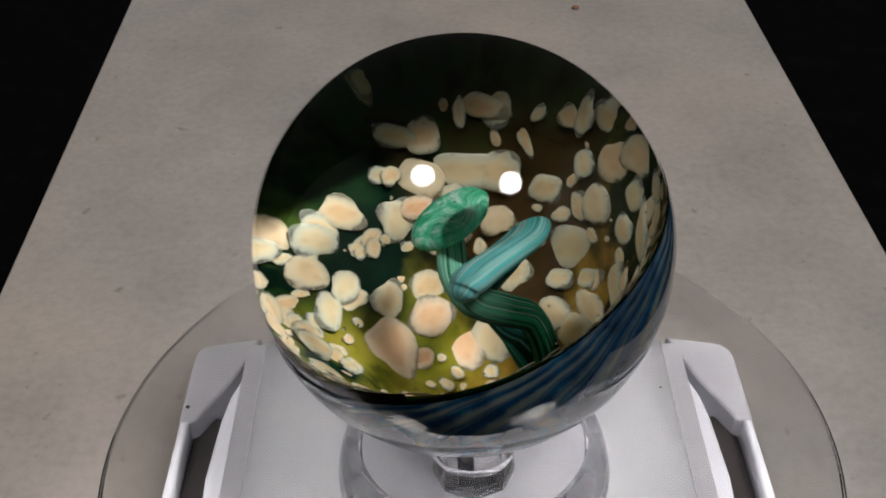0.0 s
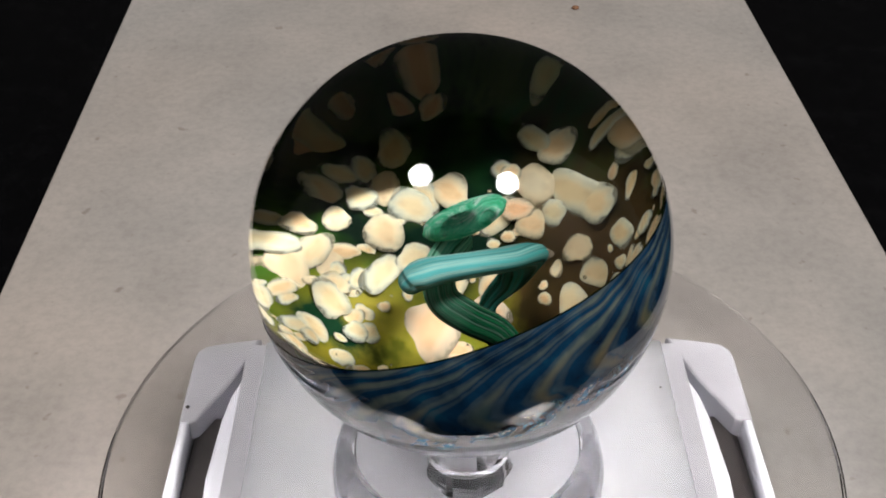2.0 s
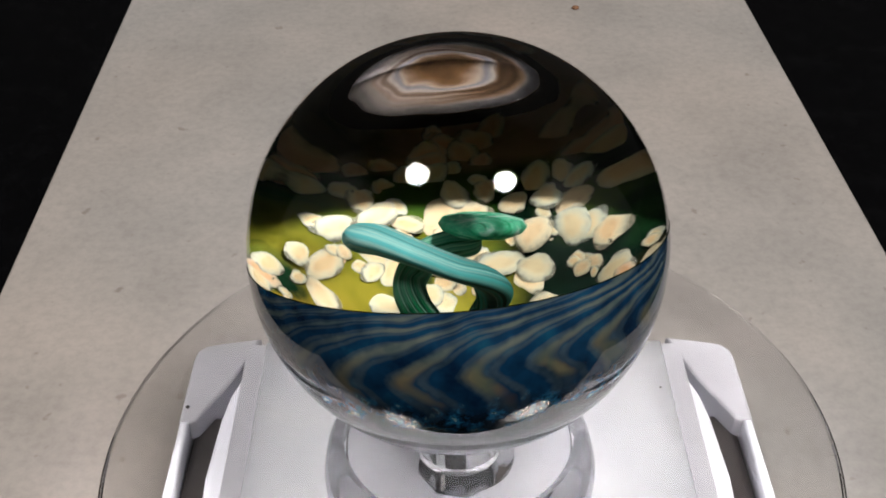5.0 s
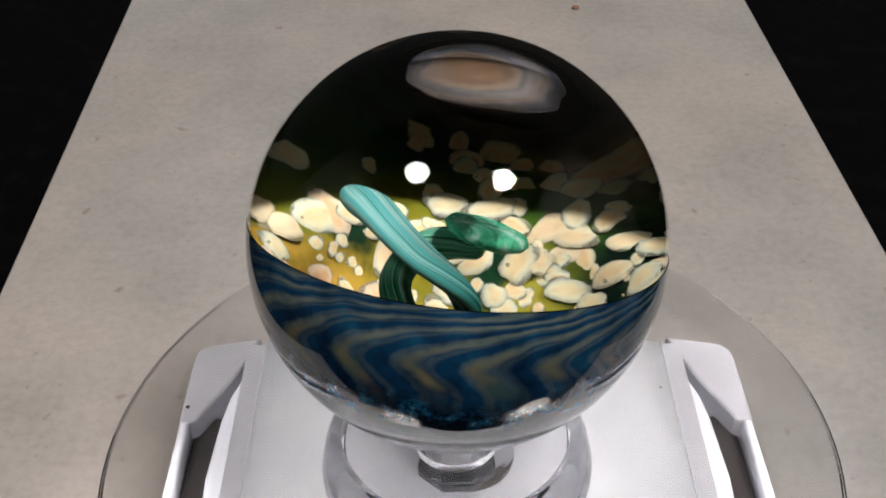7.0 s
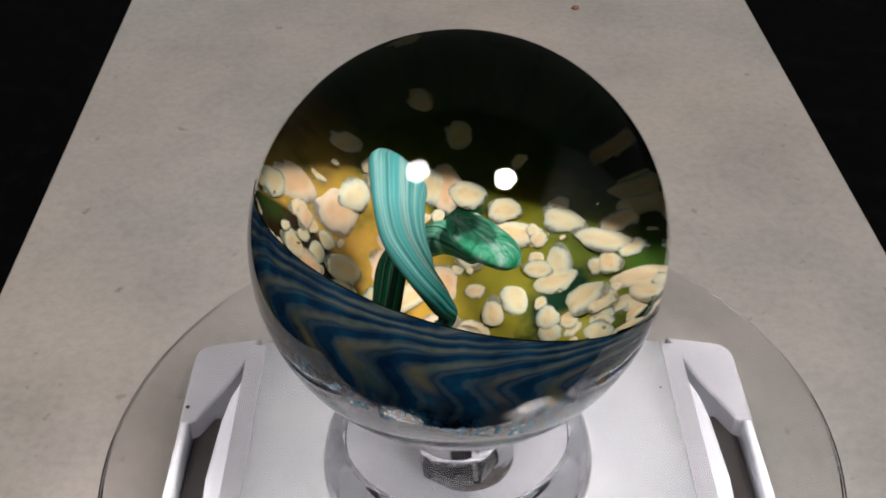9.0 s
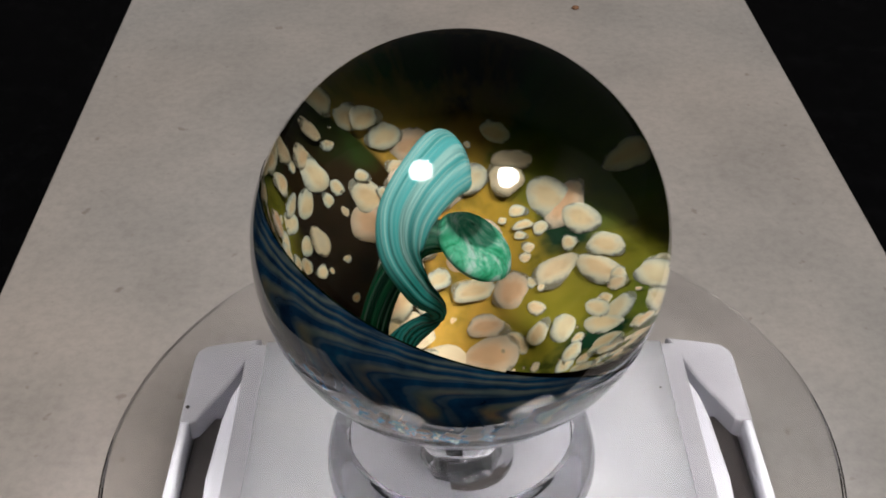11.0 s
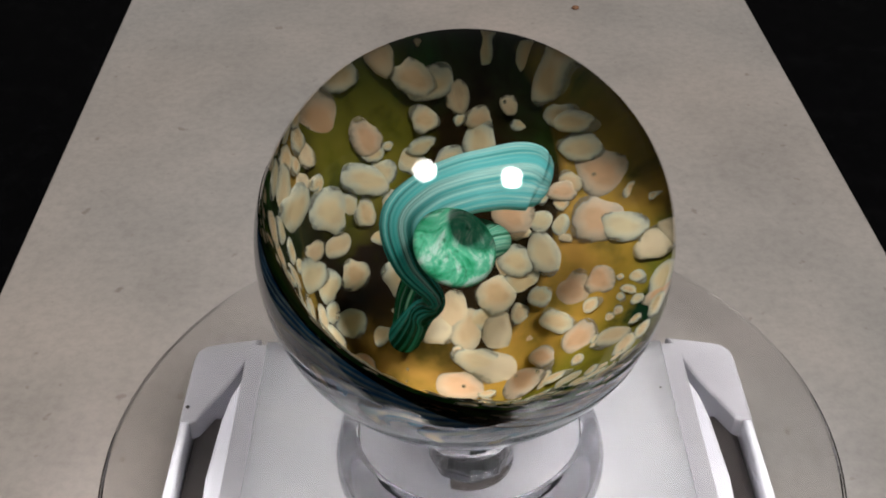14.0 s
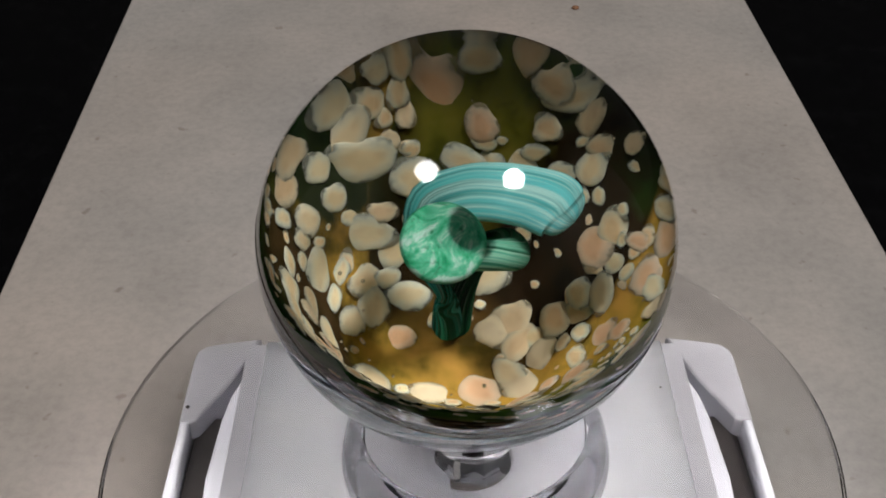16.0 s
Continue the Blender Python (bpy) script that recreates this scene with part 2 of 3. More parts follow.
def mat_refraction_film():
    """An added film: brown and pale streaks along the rim imitate blurred refraction."""
    m, nt, b = material("painted_refraction_streaks")
    v, x, y, z, az = polar(nt)
    c = nt.nodes.new("ShaderNodeCombineXYZ")
    nt.links.new(math_node(nt, "MULTIPLY", x, 0.9), c.inputs[0])
    nt.links.new(math_node(nt, "MULTIPLY", y, 0.9), c.inputs[2])
    nt.links.new(math_node(nt, "MULTIPLY", z, 34.0), c.inputs[1])
    n1 = noise_tex(nt, c.outputs[0], 1.0, 2, 0.45, 0.15)
    b.inputs["Base Color"].default_value = (0.03, 0.014, 0.006, 1)
    b.inputs["Roughness"].default_value = 0.6
    inside_glass(b)
    clear = nt.nodes.new("ShaderNodeBsdfTransparent")
    nt.links.new(ramp(nt, n1, [(0.30, (0.12, 0.05, 0.02)), (0.40, (0.70, 0.44, 0.26)), (0.46, (0.95, 0.88, 0.84)), (0.52, (0.58, 0.62, 0.72)), (0.57, (0.94, 0.80, 0.68)), (0.65, (0.60, 0.34, 0.16)), (0.74, (0.26, 0.13, 0.07))]), clear.inputs[0])
    mixer = nt.nodes.new("ShaderNodeMixShader")
    streaks = ramp(nt, n1, [(0.36, (0.85, 0.85, 0.85)), (0.46, (0.0, 0.0, 0.0)), (0.60, (0.02, 0.02, 0.02)), (0.7, (0.6, 0.6, 0.6))])
    # it turns opaque brown away from its middle, painting the patch's soft darkening
    across = math_node(nt, "DIVIDE", math_node(nt, "SUBTRACT", y, 0.08), 0.85)
    down = math_node(nt, "DIVIDE", math_node(nt, "SUBTRACT", z, 0.030), 0.070)
    away = math_node(nt, "SQRT", math_node(nt, "ADD", math_node(nt, "POWER", across, 2.0), math_node(nt, "POWER", down, 2.0)))
    edge_dark = ramp(nt, math_node(nt, "ADD", away, math_node(nt, "MULTIPLY", math_node(nt, "SUBTRACT", n1, 0.5), 0.5)), [(0.45, (0, 0, 0)), (1.1, (1, 1, 1))])
    nt.links.new(math_node(nt, "MAXIMUM", streaks, edge_dark), mixer.inputs[0])
    nt.links.new(clear.outputs[0], mixer.inputs[1])
    nt.links.new(b.outputs[0], mixer.inputs[2])
    nt.links.new(mixer.outputs[0], nt.nodes["Material Output"].inputs[0])
    return m


def mat_lens():
    m, nt, b = material("lit_lamp_lens")
    b.inputs["Base Color"].default_value = (0.9, 0.9, 0.9, 1)
    b.inputs["Emission Color"].default_value = (1.0, 0.95, 0.92, 1)
    b.inputs["Emission Strength"].default_value = 3.0
    return m


GRANITE, TILE_MAT = mat_granite(), mat_tile()
GLASS = mat_glass("clear_marble_glass", 1.5, (1, 1, 1))
CRUMB = mat_plastic("brown_crumb", (0.26, 0.13, 0.07), 0.8, 900, 0.3)
BUBBLE = mat_glass("air_bubble", 0.667, (1, 1, 1))
DISC_PLASTIC = mat_glass("clear_disc_acrylic", 1.49, (0.87, 0.865, 0.87))
# dark tint stands in for the ring that refraction darkens in clear plastic
WALL_PLASTIC = mat_glass("refraction_tinted_wall", 1.08, (0.42, 0.415, 0.44))
# grey in this tint stands in for the marble's shadow beneath the foot
FOOT_PLASTIC = mat_glass("shade_tinted_plastic", 1.12, (0.86, 0.855, 0.88))
STEM_PLASTIC = mat_glass("clear_stem_plastic", 1.49, (0.97, 0.965, 0.985))
WHITE = mat_plastic("white_plastic", (0.84, 0.845, 0.92), 0.35)
PAPER_SCATTER = 0.05


def translucent(m):
    """Milky plastic: light spreads sideways under its surface."""
    b = m.node_tree.nodes["Principled BSDF"]
    b.subsurface_method = "BURLEY"
    b.inputs["Subsurface Weight"].default_value = 1.0
    b.inputs["Subsurface Radius"].default_value = (1.0, 1.0, 1.0)
    b.inputs["Subsurface Scale"].default_value = PAPER_SCATTER


PAD = mat_plastic("pale_grey_plastic", (0.48, 0.475, 0.515), 0.4)
PAPER = mat_plastic("white_paper", (0.90, 0.905, 0.975), 0.8)
translucent(PAPER)
DARK_PLASTIC = mat_plastic("dark_plastic", (0.05, 0.043, 0.042), 0.3, 80, 0.3)
# albedo of the unseen walls and ceiling, set for their bounced fill light
UNSEEN_FILL = mat_plastic("unseen_fill_surface", (0.22, 0.215, 0.21), 0.9, 4)
# near black for unseen surfaces, so granite and disc mirror darkness
UNSEEN_DARK = mat_plastic("unseen_dark_surface", (0.018, 0.018, 0.019), 0.9, 4)
METAL = mat_plastic("brushed_lamp_housing", (0.5, 0.5, 0.5), 0.4)
FEATHER, LINING, FLECK, MOTTLED, LENS, REFRACTION_FILM = mat_feathered(), mat_lining(), mat_fleck("cream_opal_glass", 0.0), mat_mottled(), mat_lens(), mat_refraction_film()
PEACH = mat_fleck("peach_opal_glass", 0.62)
LEAF_MAT = mat_striped("teal_striped_cane", (0.004, 0.04, 0.025), (0.03, 0.27, 0.24), (0.52, 0.90, 0.84), (0.16, 0.68, 0.68), 2.4, 0.34)
STEM_MAT = mat_striped("green_striped_cane", (0.002, 0.022, 0.011), (0.006, 0.09, 0.035), (0.40, 0.74, 0.56), (0.10, 0.44, 0.29), 2.6, 0.42)


# ---- mesh helpers ----
def part(name, bm, mat, parent=None, label="", smooth=True):
    me = bpy.data.meshes.new(name)
    if bm.calc_volume(signed=True) < 0:
        bmesh.ops.reverse_faces(bm, faces=bm.faces)
    bm.normal_update()
    bm.to_mesh(me)
    bm.free()
    me.materials.append(mat)
    if smooth:
        me.polygons.foreach_set("use_smooth", [True] * len(me.polygons))
    ob = new(name, me)
    if parent is not None:
        ob.parent = parent
    if label:
        tagged(ob, label)
    return ob


def lathe(profile, steps=96):
    """Turns (radius, height) pairs about z; a radius of 0 closes the shape."""
    bm = bmesh.new()
    rings = []
    for r, z in profile:
        if r < 1e-9:
            rings.append([bm.verts.new((0, 0, z))])
        else:
            rings.append([bm.verts.new((r * math.cos(2 * math.pi * i / steps), r * math.sin(2 * math.pi * i / steps), z)) for i in range(steps)])
    for a, b in zip(rings, rings[1:]):
        for i in range(steps):
            j = (i + 1) % steps
            if len(a) == 1 and len(b) == 1:
                continue
            if len(a) == 1:
                bm.faces.new((a[0], b[j], b[i]))
            elif len(b) == 1:
                bm.faces.new((a[i], a[j], b[0]))
            else:
                bm.faces.new((a[i], a[j], b[j], b[i]))
    bmesh.ops.recalc_face_normals(bm, faces=bm.faces)
    return bm


def slab(outline, z0, z1, bevel=0.0, segs=2):
    """A plate from an outline (counter-clockwise x, y) between two heights, with rounded top edges."""
    bm = bmesh.new()
    lo = [bm.verts.new((x, y, z0)) for x, y in outline]
    hi = [bm.verts.new((x, y, z1)) for x, y in outline]
    n = len(outline)
    bm.faces.new(hi)
    bm.faces.new(lo[::-1])
    for i in range(n):
        j = (i + 1) % n
        bm.faces.new((lo[i], lo[j], hi[j], hi[i]))
    bmesh.ops.recalc_face_normals(bm, faces=bm.faces)
    if bevel:
        es = [e for e in bm.edges if all(abs(v.co.z - z1) < 1e-9 for v in e.verts)]
        bmesh.ops.bevel(bm, geom=es, offset=bevel, segments=segs, affect="EDGES", profile=0.6)
    return bm


def box(x0, x1, y0, y1, z0, z1, bevel=0.0, segs=2):
    return slab([(x0, y0), (x1, y0), (x1, y1), (x0, y1)], z0, z1, bevel, segs)


def spline(points, t):
    """Catmull-Rom through the rows of points, t from 0 to 1."""
    p = np.array(points, float)
    k = t * (len(p) - 1)
    i = min(int(k), len(p) - 2)
    f = k - i
    a, b, c, d = p[max(i - 1, 0)], p[i], p[i + 1], p[min(i + 2, len(p) - 1)]
    return 0.5 * (2 * b + (c - a) * f + (2 * a - 5 * b + 4 * c - d) * f * f + (3 * b - a - 3 * c + d) * f ** 3)


def cane(rows, steps=64, around=28):
    """A bent cane of glass. Rows: x, y, z, half width, half thickness, then the way its flat side faces."""
    bm = bmesh.new()
    uvl = bm.loops.layers.uv.new("UVMap")
    rings = []
    for i in range(steps + 1):
        t = i / steps
        q = spline(rows, t)
        tan = Vector(spline(rows, min(1, t + 0.01))[:3] - spline(rows, max(0, t - 0.01))[:3]).normalized()
        face = Vector(q[5:8])
        face = (face - tan * face.dot(tan)).normalized()
        side = tan.cross(face)
        w, h = q[3], q[4]
        ring = []
        for k in range(around):
            a = 2 * math.pi * k / around
            ring.append(bm.verts.new((Vector(q[:3]) + side * (w * math.cos(a)) + face * (h * math.sin(a))) * U))
        rings.append(ring)
    for i in range(steps):
        for k in range(around):
            j = (k + 1) % around
            f = bm.faces.new((rings[i][k], rings[i][j], rings[i + 1][j], rings[i + 1][k]))
            for lp, (uu, vv) in zip(f.loops, ((k, i), (k + 1, i), (k + 1, i + 1), (k, i + 1))):
                lp[uvl].uv = (uu / around, vv / steps)
    # rounded ends
    for ring, i0, sgn in ((rings[0], 0, -1), (rings[-1], steps, 1)):
        q = spline(rows, i0 / steps)
        q2 = spline(rows, 0.01 if sgn < 0 else 0.99)
        out = Vector(q[:3] - q2[:3]).normalized() * min(q[4], q[3]) * U
        c = Vector(q[:3]) * U
        prev = ring
        for s in (0.35, 0.65, 0.88):
            cur = [bm.verts.new(c + (v.co - c) * math.sqrt(1 - s * s) + out * s) for v in ring]
            for k in range(around):
                j = (k + 1) % around
                f = bm.faces.new((prev[k], prev[j], cur[j], cur[k]))
                for lp, uu in zip(f.loops, (k, k + 1, k + 1, k)):
                    lp[uvl].uv = (uu / around, i0 / steps)
            prev = cur
        tip = bm.verts.new(c + out)
        for k in range(around):
            f = bm.faces.new((prev[k], prev[(k + 1) % around], tip))
            for lp in f.loops:
                lp[uvl].uv = (k / around, i0 / steps)
    bmesh.ops.recalc_face_normals(bm, faces=bm.faces)
    return bm


# ---- the large structure ----
def build_room():
    top = -0.008
    tagged(part("countertop", box(-1.2, 1.2, -0.32, 0.36, top - 0.03, top, 0.004), GRANITE, smooth=False),
           "polished black granite kitchen countertop with faint specks", "countertop", kind="structure")
    # unseen wall, added dark for the countertop and disc to reflect
    tagged(part("wall_north", box(-1.2, 1.2, 0.36, 0.46, -0.9, 1.45), UNSEEN_DARK, smooth=False),
           "unseen dark wall added to keep the reflections dark", "wall", kind="structure")
    # unseen ceiling and three walls, added pale to raise the ambient light
    tagged(part("ceiling", box(-1.3, 1.3, -2.2, 0.46, 1.45, 1.5), UNSEEN_FILL, smooth=False),
           "unseen pale ceiling added to carry the lamps and bounce light", "ceiling", kind="structure")
    tagged(part("wall_south", box(-1.2, 1.2, -2.2, -2.1, -0.9, 1.45), UNSEEN_FILL, smooth=False), "unseen pale wall added to bounce fill light", "wall", kind="structure")
    tagged(part("wall_west", box(-1.3, -1.2, -2.2, 0.46, -0.9, 1.45), UNSEEN_FILL, smooth=False), "unseen pale wall added to bounce fill light", "wall", kind="structure")
    tagged(part("wall_east", box(1.2, 1.3, -2.2, 0.46, -0.9, 1.45), UNSEEN_FILL, smooth=False), "unseen pale wall added to bounce fill light", "wall", kind="structure")
    # unseen floor, added in the same near black
    tagged(part("floor", box(-1.3, 1.3, -2.2, 0.46, -0.95, -0.9), UNSEEN_DARK, smooth=False), "unseen dark floor added to close the room", "floor", kind="structure")


def build_tile():
    a = -0.0215
    bm = box(-3.63 * U, 3.775 * U, -1.38 * U, 9.4 * U, -0.008, 0.0, 0.0009, 2)
    ob = part("stone_tile", bm, TILE_MAT, smooth=False)
    ob.matrix_basis = pose(0.0 * U, 0, 0, 0, 0, -math.degrees(a))
    tagged(ob, "warm grey porcelain tile lying on the black countertop", "tile")


CRUMB_XY = (1.529, 7.743)


def build_crumb():
    rng = random.Random(3)
    bm = bmesh.new()
    bmesh.ops.create_icosphere(bm, subdivisions=2, radius=0.0012)
    for v in bm.verts:
        v.co *= rng.uniform(0.75, 1.15)
        v.co.z *= 0.55
    ob = part("crumb", bm, CRUMB)
    ob.matrix_basis = Matrix.Translation(P(CRUMB_XY[0], CRUMB_XY[1], TILE) + Vector((0, 0, 0.0005)))
    tagged(ob, "tiny brown crumb lying on the grey tile", "crumb")


def build_specks():
    """Two dark specks of dust lie on the base, under the disc."""
    for x, y, z, r in ((-1.665, 0.545, -1.742, 0.0004), (1.285, 0.69, -1.735, 0.00025)):
        bm = bmesh.new()
        bmesh.ops.create_icosphere(bm, subdivisions=2, radius=r)
        for v in bm.verts:
            v.co.z *= 0.5
        ob = part("dust_speck", bm, DARK_PLASTIC)
        ob.matrix_basis = Matrix.Translation(P(x, y, z) + Vector((0, 0, r * 0.3)))
        tagged(ob, "tiny dark speck of dust on the white base", "speck", group="dust specks")


# ---- the lamps ----
def build_lamps():
    for d, power in (((-0.341, -0.245, 0.908), 0.69), ((0.372, -0.305, 0.877), 1.44)):
        k = 1.40 - (0 - TILE) * U
        c = P(0, 0, 0) + Vector(d) * (k / d[2])
        lamp = tagged(new("ceiling_lamp"), "round lit flush lamp with three clips on the ceiling", "lamp", group="ceiling lamps")
        lamp.matrix_basis = Matrix.Translation(c)
        r = 0.156
        part("housing", lathe([(r + 0.012, 0.05), (r + 0.012, -0.004), (r + 0.001, -0.008), (r, -0.002), (r - 0.001, 0.012), (0, 0.05)], 64), METAL, lamp)
        part("lens", lathe([(0, -0.0035), (r * 0.6, -0.003), (r * 0.95, -0.001), (r * 0.995, 0.003), (0, 0.006)], 64), LENS, lamp, "glowing white round lens")
        light = bpy.data.lights.new("ceiling_light", "AREA")
        light.shape, light.size, light.energy, light.color = "DISK", 1.99 * r, power * LAMP_POWER * math.pi * math.pi * r * r, (1.0, 0.972, 0.935)
        light.cycles.is_caustics_light = True
        glow = new("ceiling_light", light)
        glow.matrix_basis = Matrix.Translation(c + Vector((0, 0, -0.006)))
        for i in range(3):
            a = radians(100 + 120 * i)
            clip = part("clip", box(-0.010, 0.010, -0.018, 0.008, -0.016, -0.009, 0.001), METAL, lamp)
            clip.matrix_basis = Matrix.Translation((0, 0, 0)) @ pose(0, 0, 0, 0, 0, math.degrees(a)) @ pose(0, r, 0)


# ---- the turntable ----
def build_base():
    base = tagged(new("display_base"), "white and clear plastic box base under the round disc", "base")
    base.matrix_basis = Matrix.Translation(P(0.055, 0, TILE))
    h = lambda z: (z - TILE) * U
    top = h(-1.75)

    def scaled(pts):
        return [(x * U, y * U) for x, y in pts]

    # lower box up to the floor of the side channels
    back = [(1.74 - 3.48 * i / 16, 1.10 + 0.15 * math.sin(math.pi * i / 16)) for i in range(17)]
    front = [(-x, -y) for x, y in back]
    part("tray", slab(scaled(front + back), 0, h(-1.95), 0.03 * U), PAD, base, smooth=False)
    # middle block with scooped corners, a flat grey strip along both sides
    right = [(1.53, 0.0), (1.505, 0.45), (1.475, 0.66), (1.42, 0.82), (1.36, 0.96), (1.30, 1.15)]
    half = right + [(1.0, 1.19), (0.5, 1.235), (-0.5, 1.235), (-1.0, 1.19)] + [(-x, y) for x, y in right[::-1]]
    outline = half + [(-x, -y) for x, y in half[1:-1]]
    part("middle_block", slab(scaled(outline), h(-1.95), top, 0.05 * U, 3), WHITE, base, "white plastic block with scooped corners", smooth=False)
    for s in (1, -1):
        for e in (1, -1):
            corner = [(1.757, 0.42), (1.757, 0.98), (1.745, 1.05), (1.70, 1.10), (1.60, 1.125), (1.345, 1.17), (1.405, 0.97), (1.46, 0.83), (1.53, 0.68), (1.65, 0.45), (1.70, 0.42)]
            pts = [(s * x, e * y) for x, y in corner]
            part("corner_pad", slab(scaled(pts if s * e > 0 else pts[::-1]), h(-1.95), top + 0.005 * U, 0.03 * U, 3), PAD, base, smooth=False)
        x0, x1 = sorted((s * 1.695, s * 1.75))
        part("side_rail", box(x0 * U, x1 * U, -0.43 * U, 0.43 * U, h(-1.95), top + 0.01 * U, 0.022 * U, 3), WHITE, base)
        # the channel floor is coloured much darker than the rest of the base
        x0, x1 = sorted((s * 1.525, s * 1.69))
        part("channel", box(x0 * U, x1 * U, -0.6 * U, 0.6 * U, h(-1.95), h(-1.90), 0.01 * U), DARK_PLASTIC, base, "dark plastic channel", smooth=False)
        # thin grey strip laid on the block, nothing is cut in
        x0, x1 = sorted((s * 1.30, s * 1.42))
        part("grey_strip", box(x0 * U, x1 * U, -1.1 * U, 1.1 * U, top - 0.01 * U, top + 0.006 * U, 0.0), PAD, base, smooth=False)
    part("paper_sheet", box(-1.295 * U, 1.295 * U, -1.12 * U, 1.12 * U, top, top + 0.012 * U), PAPER, base, "plain white paper sheet", smooth=False)


DISC_C = (0.056, 0.146)

DISC_TILT = pose(0, 0, 0, 0, -1.72, 0)      # it sits a little askew


def build_disc():
    r, e = 2.122 * U, 0.022 * U
    disc = tagged(new("clear_disc"), "thin clear acrylic disc turning on the white base", "disc")
    disc.matrix_basis = Matrix.Translation(P(*DISC_C, -1.6)) @ DISC_TILT
    p = part("plate", lathe([(0, 0), (r - e, 0), (r, -e), (r, -0.055 * U + e), (r - e, -0.055 * U), (0, -0.055 * U)], 192), DISC_PLASTIC, disc, smooth=False)
    p.visible_shadow = False
    hub = part("hub", lathe([(0, -0.058 * U), (0.25 * U, -0.058 * U), (0.25 * U, -0.135 * U), (0, -0.135 * U)], 48), FOOT_PLASTIC, disc)
    hub.visible_shadow = False
    return disc


def build_stand():
    stand = tagged(new("marble_stand"), "clear plastic stand with a flared foot and faceted stem", "stand")
    z = lambda v: (v + 1.6) * U
    # flared outer wall, a clear top plate inside it and an eight-sided stem down to the disc
    wall = [(0.70, -1.595), (0.745, -1.598), (0.764, -1.575), (0.762, -1.52), (0.735, -1.40), (0.69, -1.29), (0.665, -1.255), (0.645, -1.25),
            (0.632, -1.265), (0.645, -1.33), (0.68, -1.45), (0.70, -1.56), (0.70, -1.595)]
    foot = part("foot_wall", lathe([(r * U, z(v)) for r, v in wall], 96), WALL_PLASTIC, stand, "clear plastic wall with dark refraction put into its tint")
    foot.visible_shadow = False
    plate = [(0.24, -1.40), (0.60, -1.40), (0.628, -1.375), (0.62, -1.35), (0.45, -1.38), (0.30, -1.37), (0.245, -1.33), (0.238, -1.36), (0.24, -1.40)]
    top = part("foot_plate", lathe([(r * U, z(v)) for r, v in plate], 96), FOOT_PLASTIC, stand)
    top.visible_shadow = False
    bm = lathe([(r * U, z(v)) for r, v in ((0, -1.585), (0.225, -1.585), (0.23, -1.52), (0.215, -1.35), (0.20, -1.15), (0.215, -1.05), (0.25, -0.985), (0.20, -0.99), (0, -1.01))], 8)
    stem = part("stem", bm, STEM_PLASTIC, stand, "faceted clear stem with a square socket inside", smooth=False)
    hole = bmesh.new()
    bmesh.ops.create_cube(hole, size=1.0)
    bmesh.ops.transform(hole, matrix=Matrix.Translation((0, 0, z(-1.36))) @ pose(0, 0, 0, 0, 0, 22) @ Matrix.Diagonal((0.22 * U, 0.22 * U, 0.22 * U, 1)), verts=hole.verts)
    socket = part("socket", hole, BUBBLE, stem, "square hollow socket", smooth=False)
    socket.visible_shadow = False
    return stand


# ---- the marble ----
AXIS = Vector((-0.3165, -0.0283, 0.9482))
RIM = 0.079
BOWL_X = Vector((0.9486, 0.0, 0.3166))
BOWL_Y = Vector((-0.0089, 0.9996, 0.0268))
BOWL = Matrix((BOWL_X, BOWL_Y, AXIS)).transposed()      # bowl axes to marble axes


# the funnel-shaped inside of the bowl: distance from its axis, height along it
FUNNEL = ((0, -0.60), (0.1, -0.595), (0.2, -0.56), (0.28, -0.51), (0.36, -0.425), (0.45, -0.325), (0.55, -0.22), (0.65, -0.135), (0.8, -0.04), (0.92, 0.03), (0.985, 0.079))


def funnel(r):
    return float(np.interp(r, [p[0] for p in FUNNEL], [p[1] for p in FUNNEL]))


def funnel_pose(azi, r):
    """A place on the funnel with z standing off its surface, in marble axes."""
    a = radians(azi)
    slope = (funnel(r + 0.03) - funnel(max(r - 0.03, 0))) / (0.03 + min(r, 0.03))
    out = Vector((math.cos(a), math.sin(a), 0))
    up = Vector((-out.x * slope, -out.y * slope, 1)).normalized()
    along = (out + Vector((0, 0, slope))).normalized()
    m = Matrix((along, up.cross(along), up)).transposed().to_4x4()
    m.translation = Vector((out.x * r, out.y * r, funnel(r))) * U
    return BOWL.to_4x4() @ m


# the flecks, 30 degrees of the funnel at a time: degrees round its axis, distance from it, half length, half width, turn; the peach ones apart
CREAM_A = [(-177, 0.46, 0.04, 0.036, 32), (-176, 0.62, 0.046, 0.027, 62), (-174, 0.6, 0.031, 0.021, 61), (-169, 0.65, 0.072, 0.032, 108), (-168, 0.53, 0.063, 0.039, 135), (-165, 0.56, 0.058, 0.037, 46), (-161, 0.46, 0.059, 0.042, 40), (-161, 0.53, 0.04, 0.028, 111), (-159, 0.55, 0.028, 0.024, 51), (-158, 0.65, 0.058, 0.037, 94), (-157, 0.41, 0.044, 0.033, 35), (-156, 0.59, 0.026, 0.023, 170), (-155, 0.68, 0.03, 0.027, 82), (-154, 0.57, 0.038, 0.024, 96), (-154, 0.6, 0.025, 0.021, 54), (-153, 0.37, 0.05, 0.022, 93)]
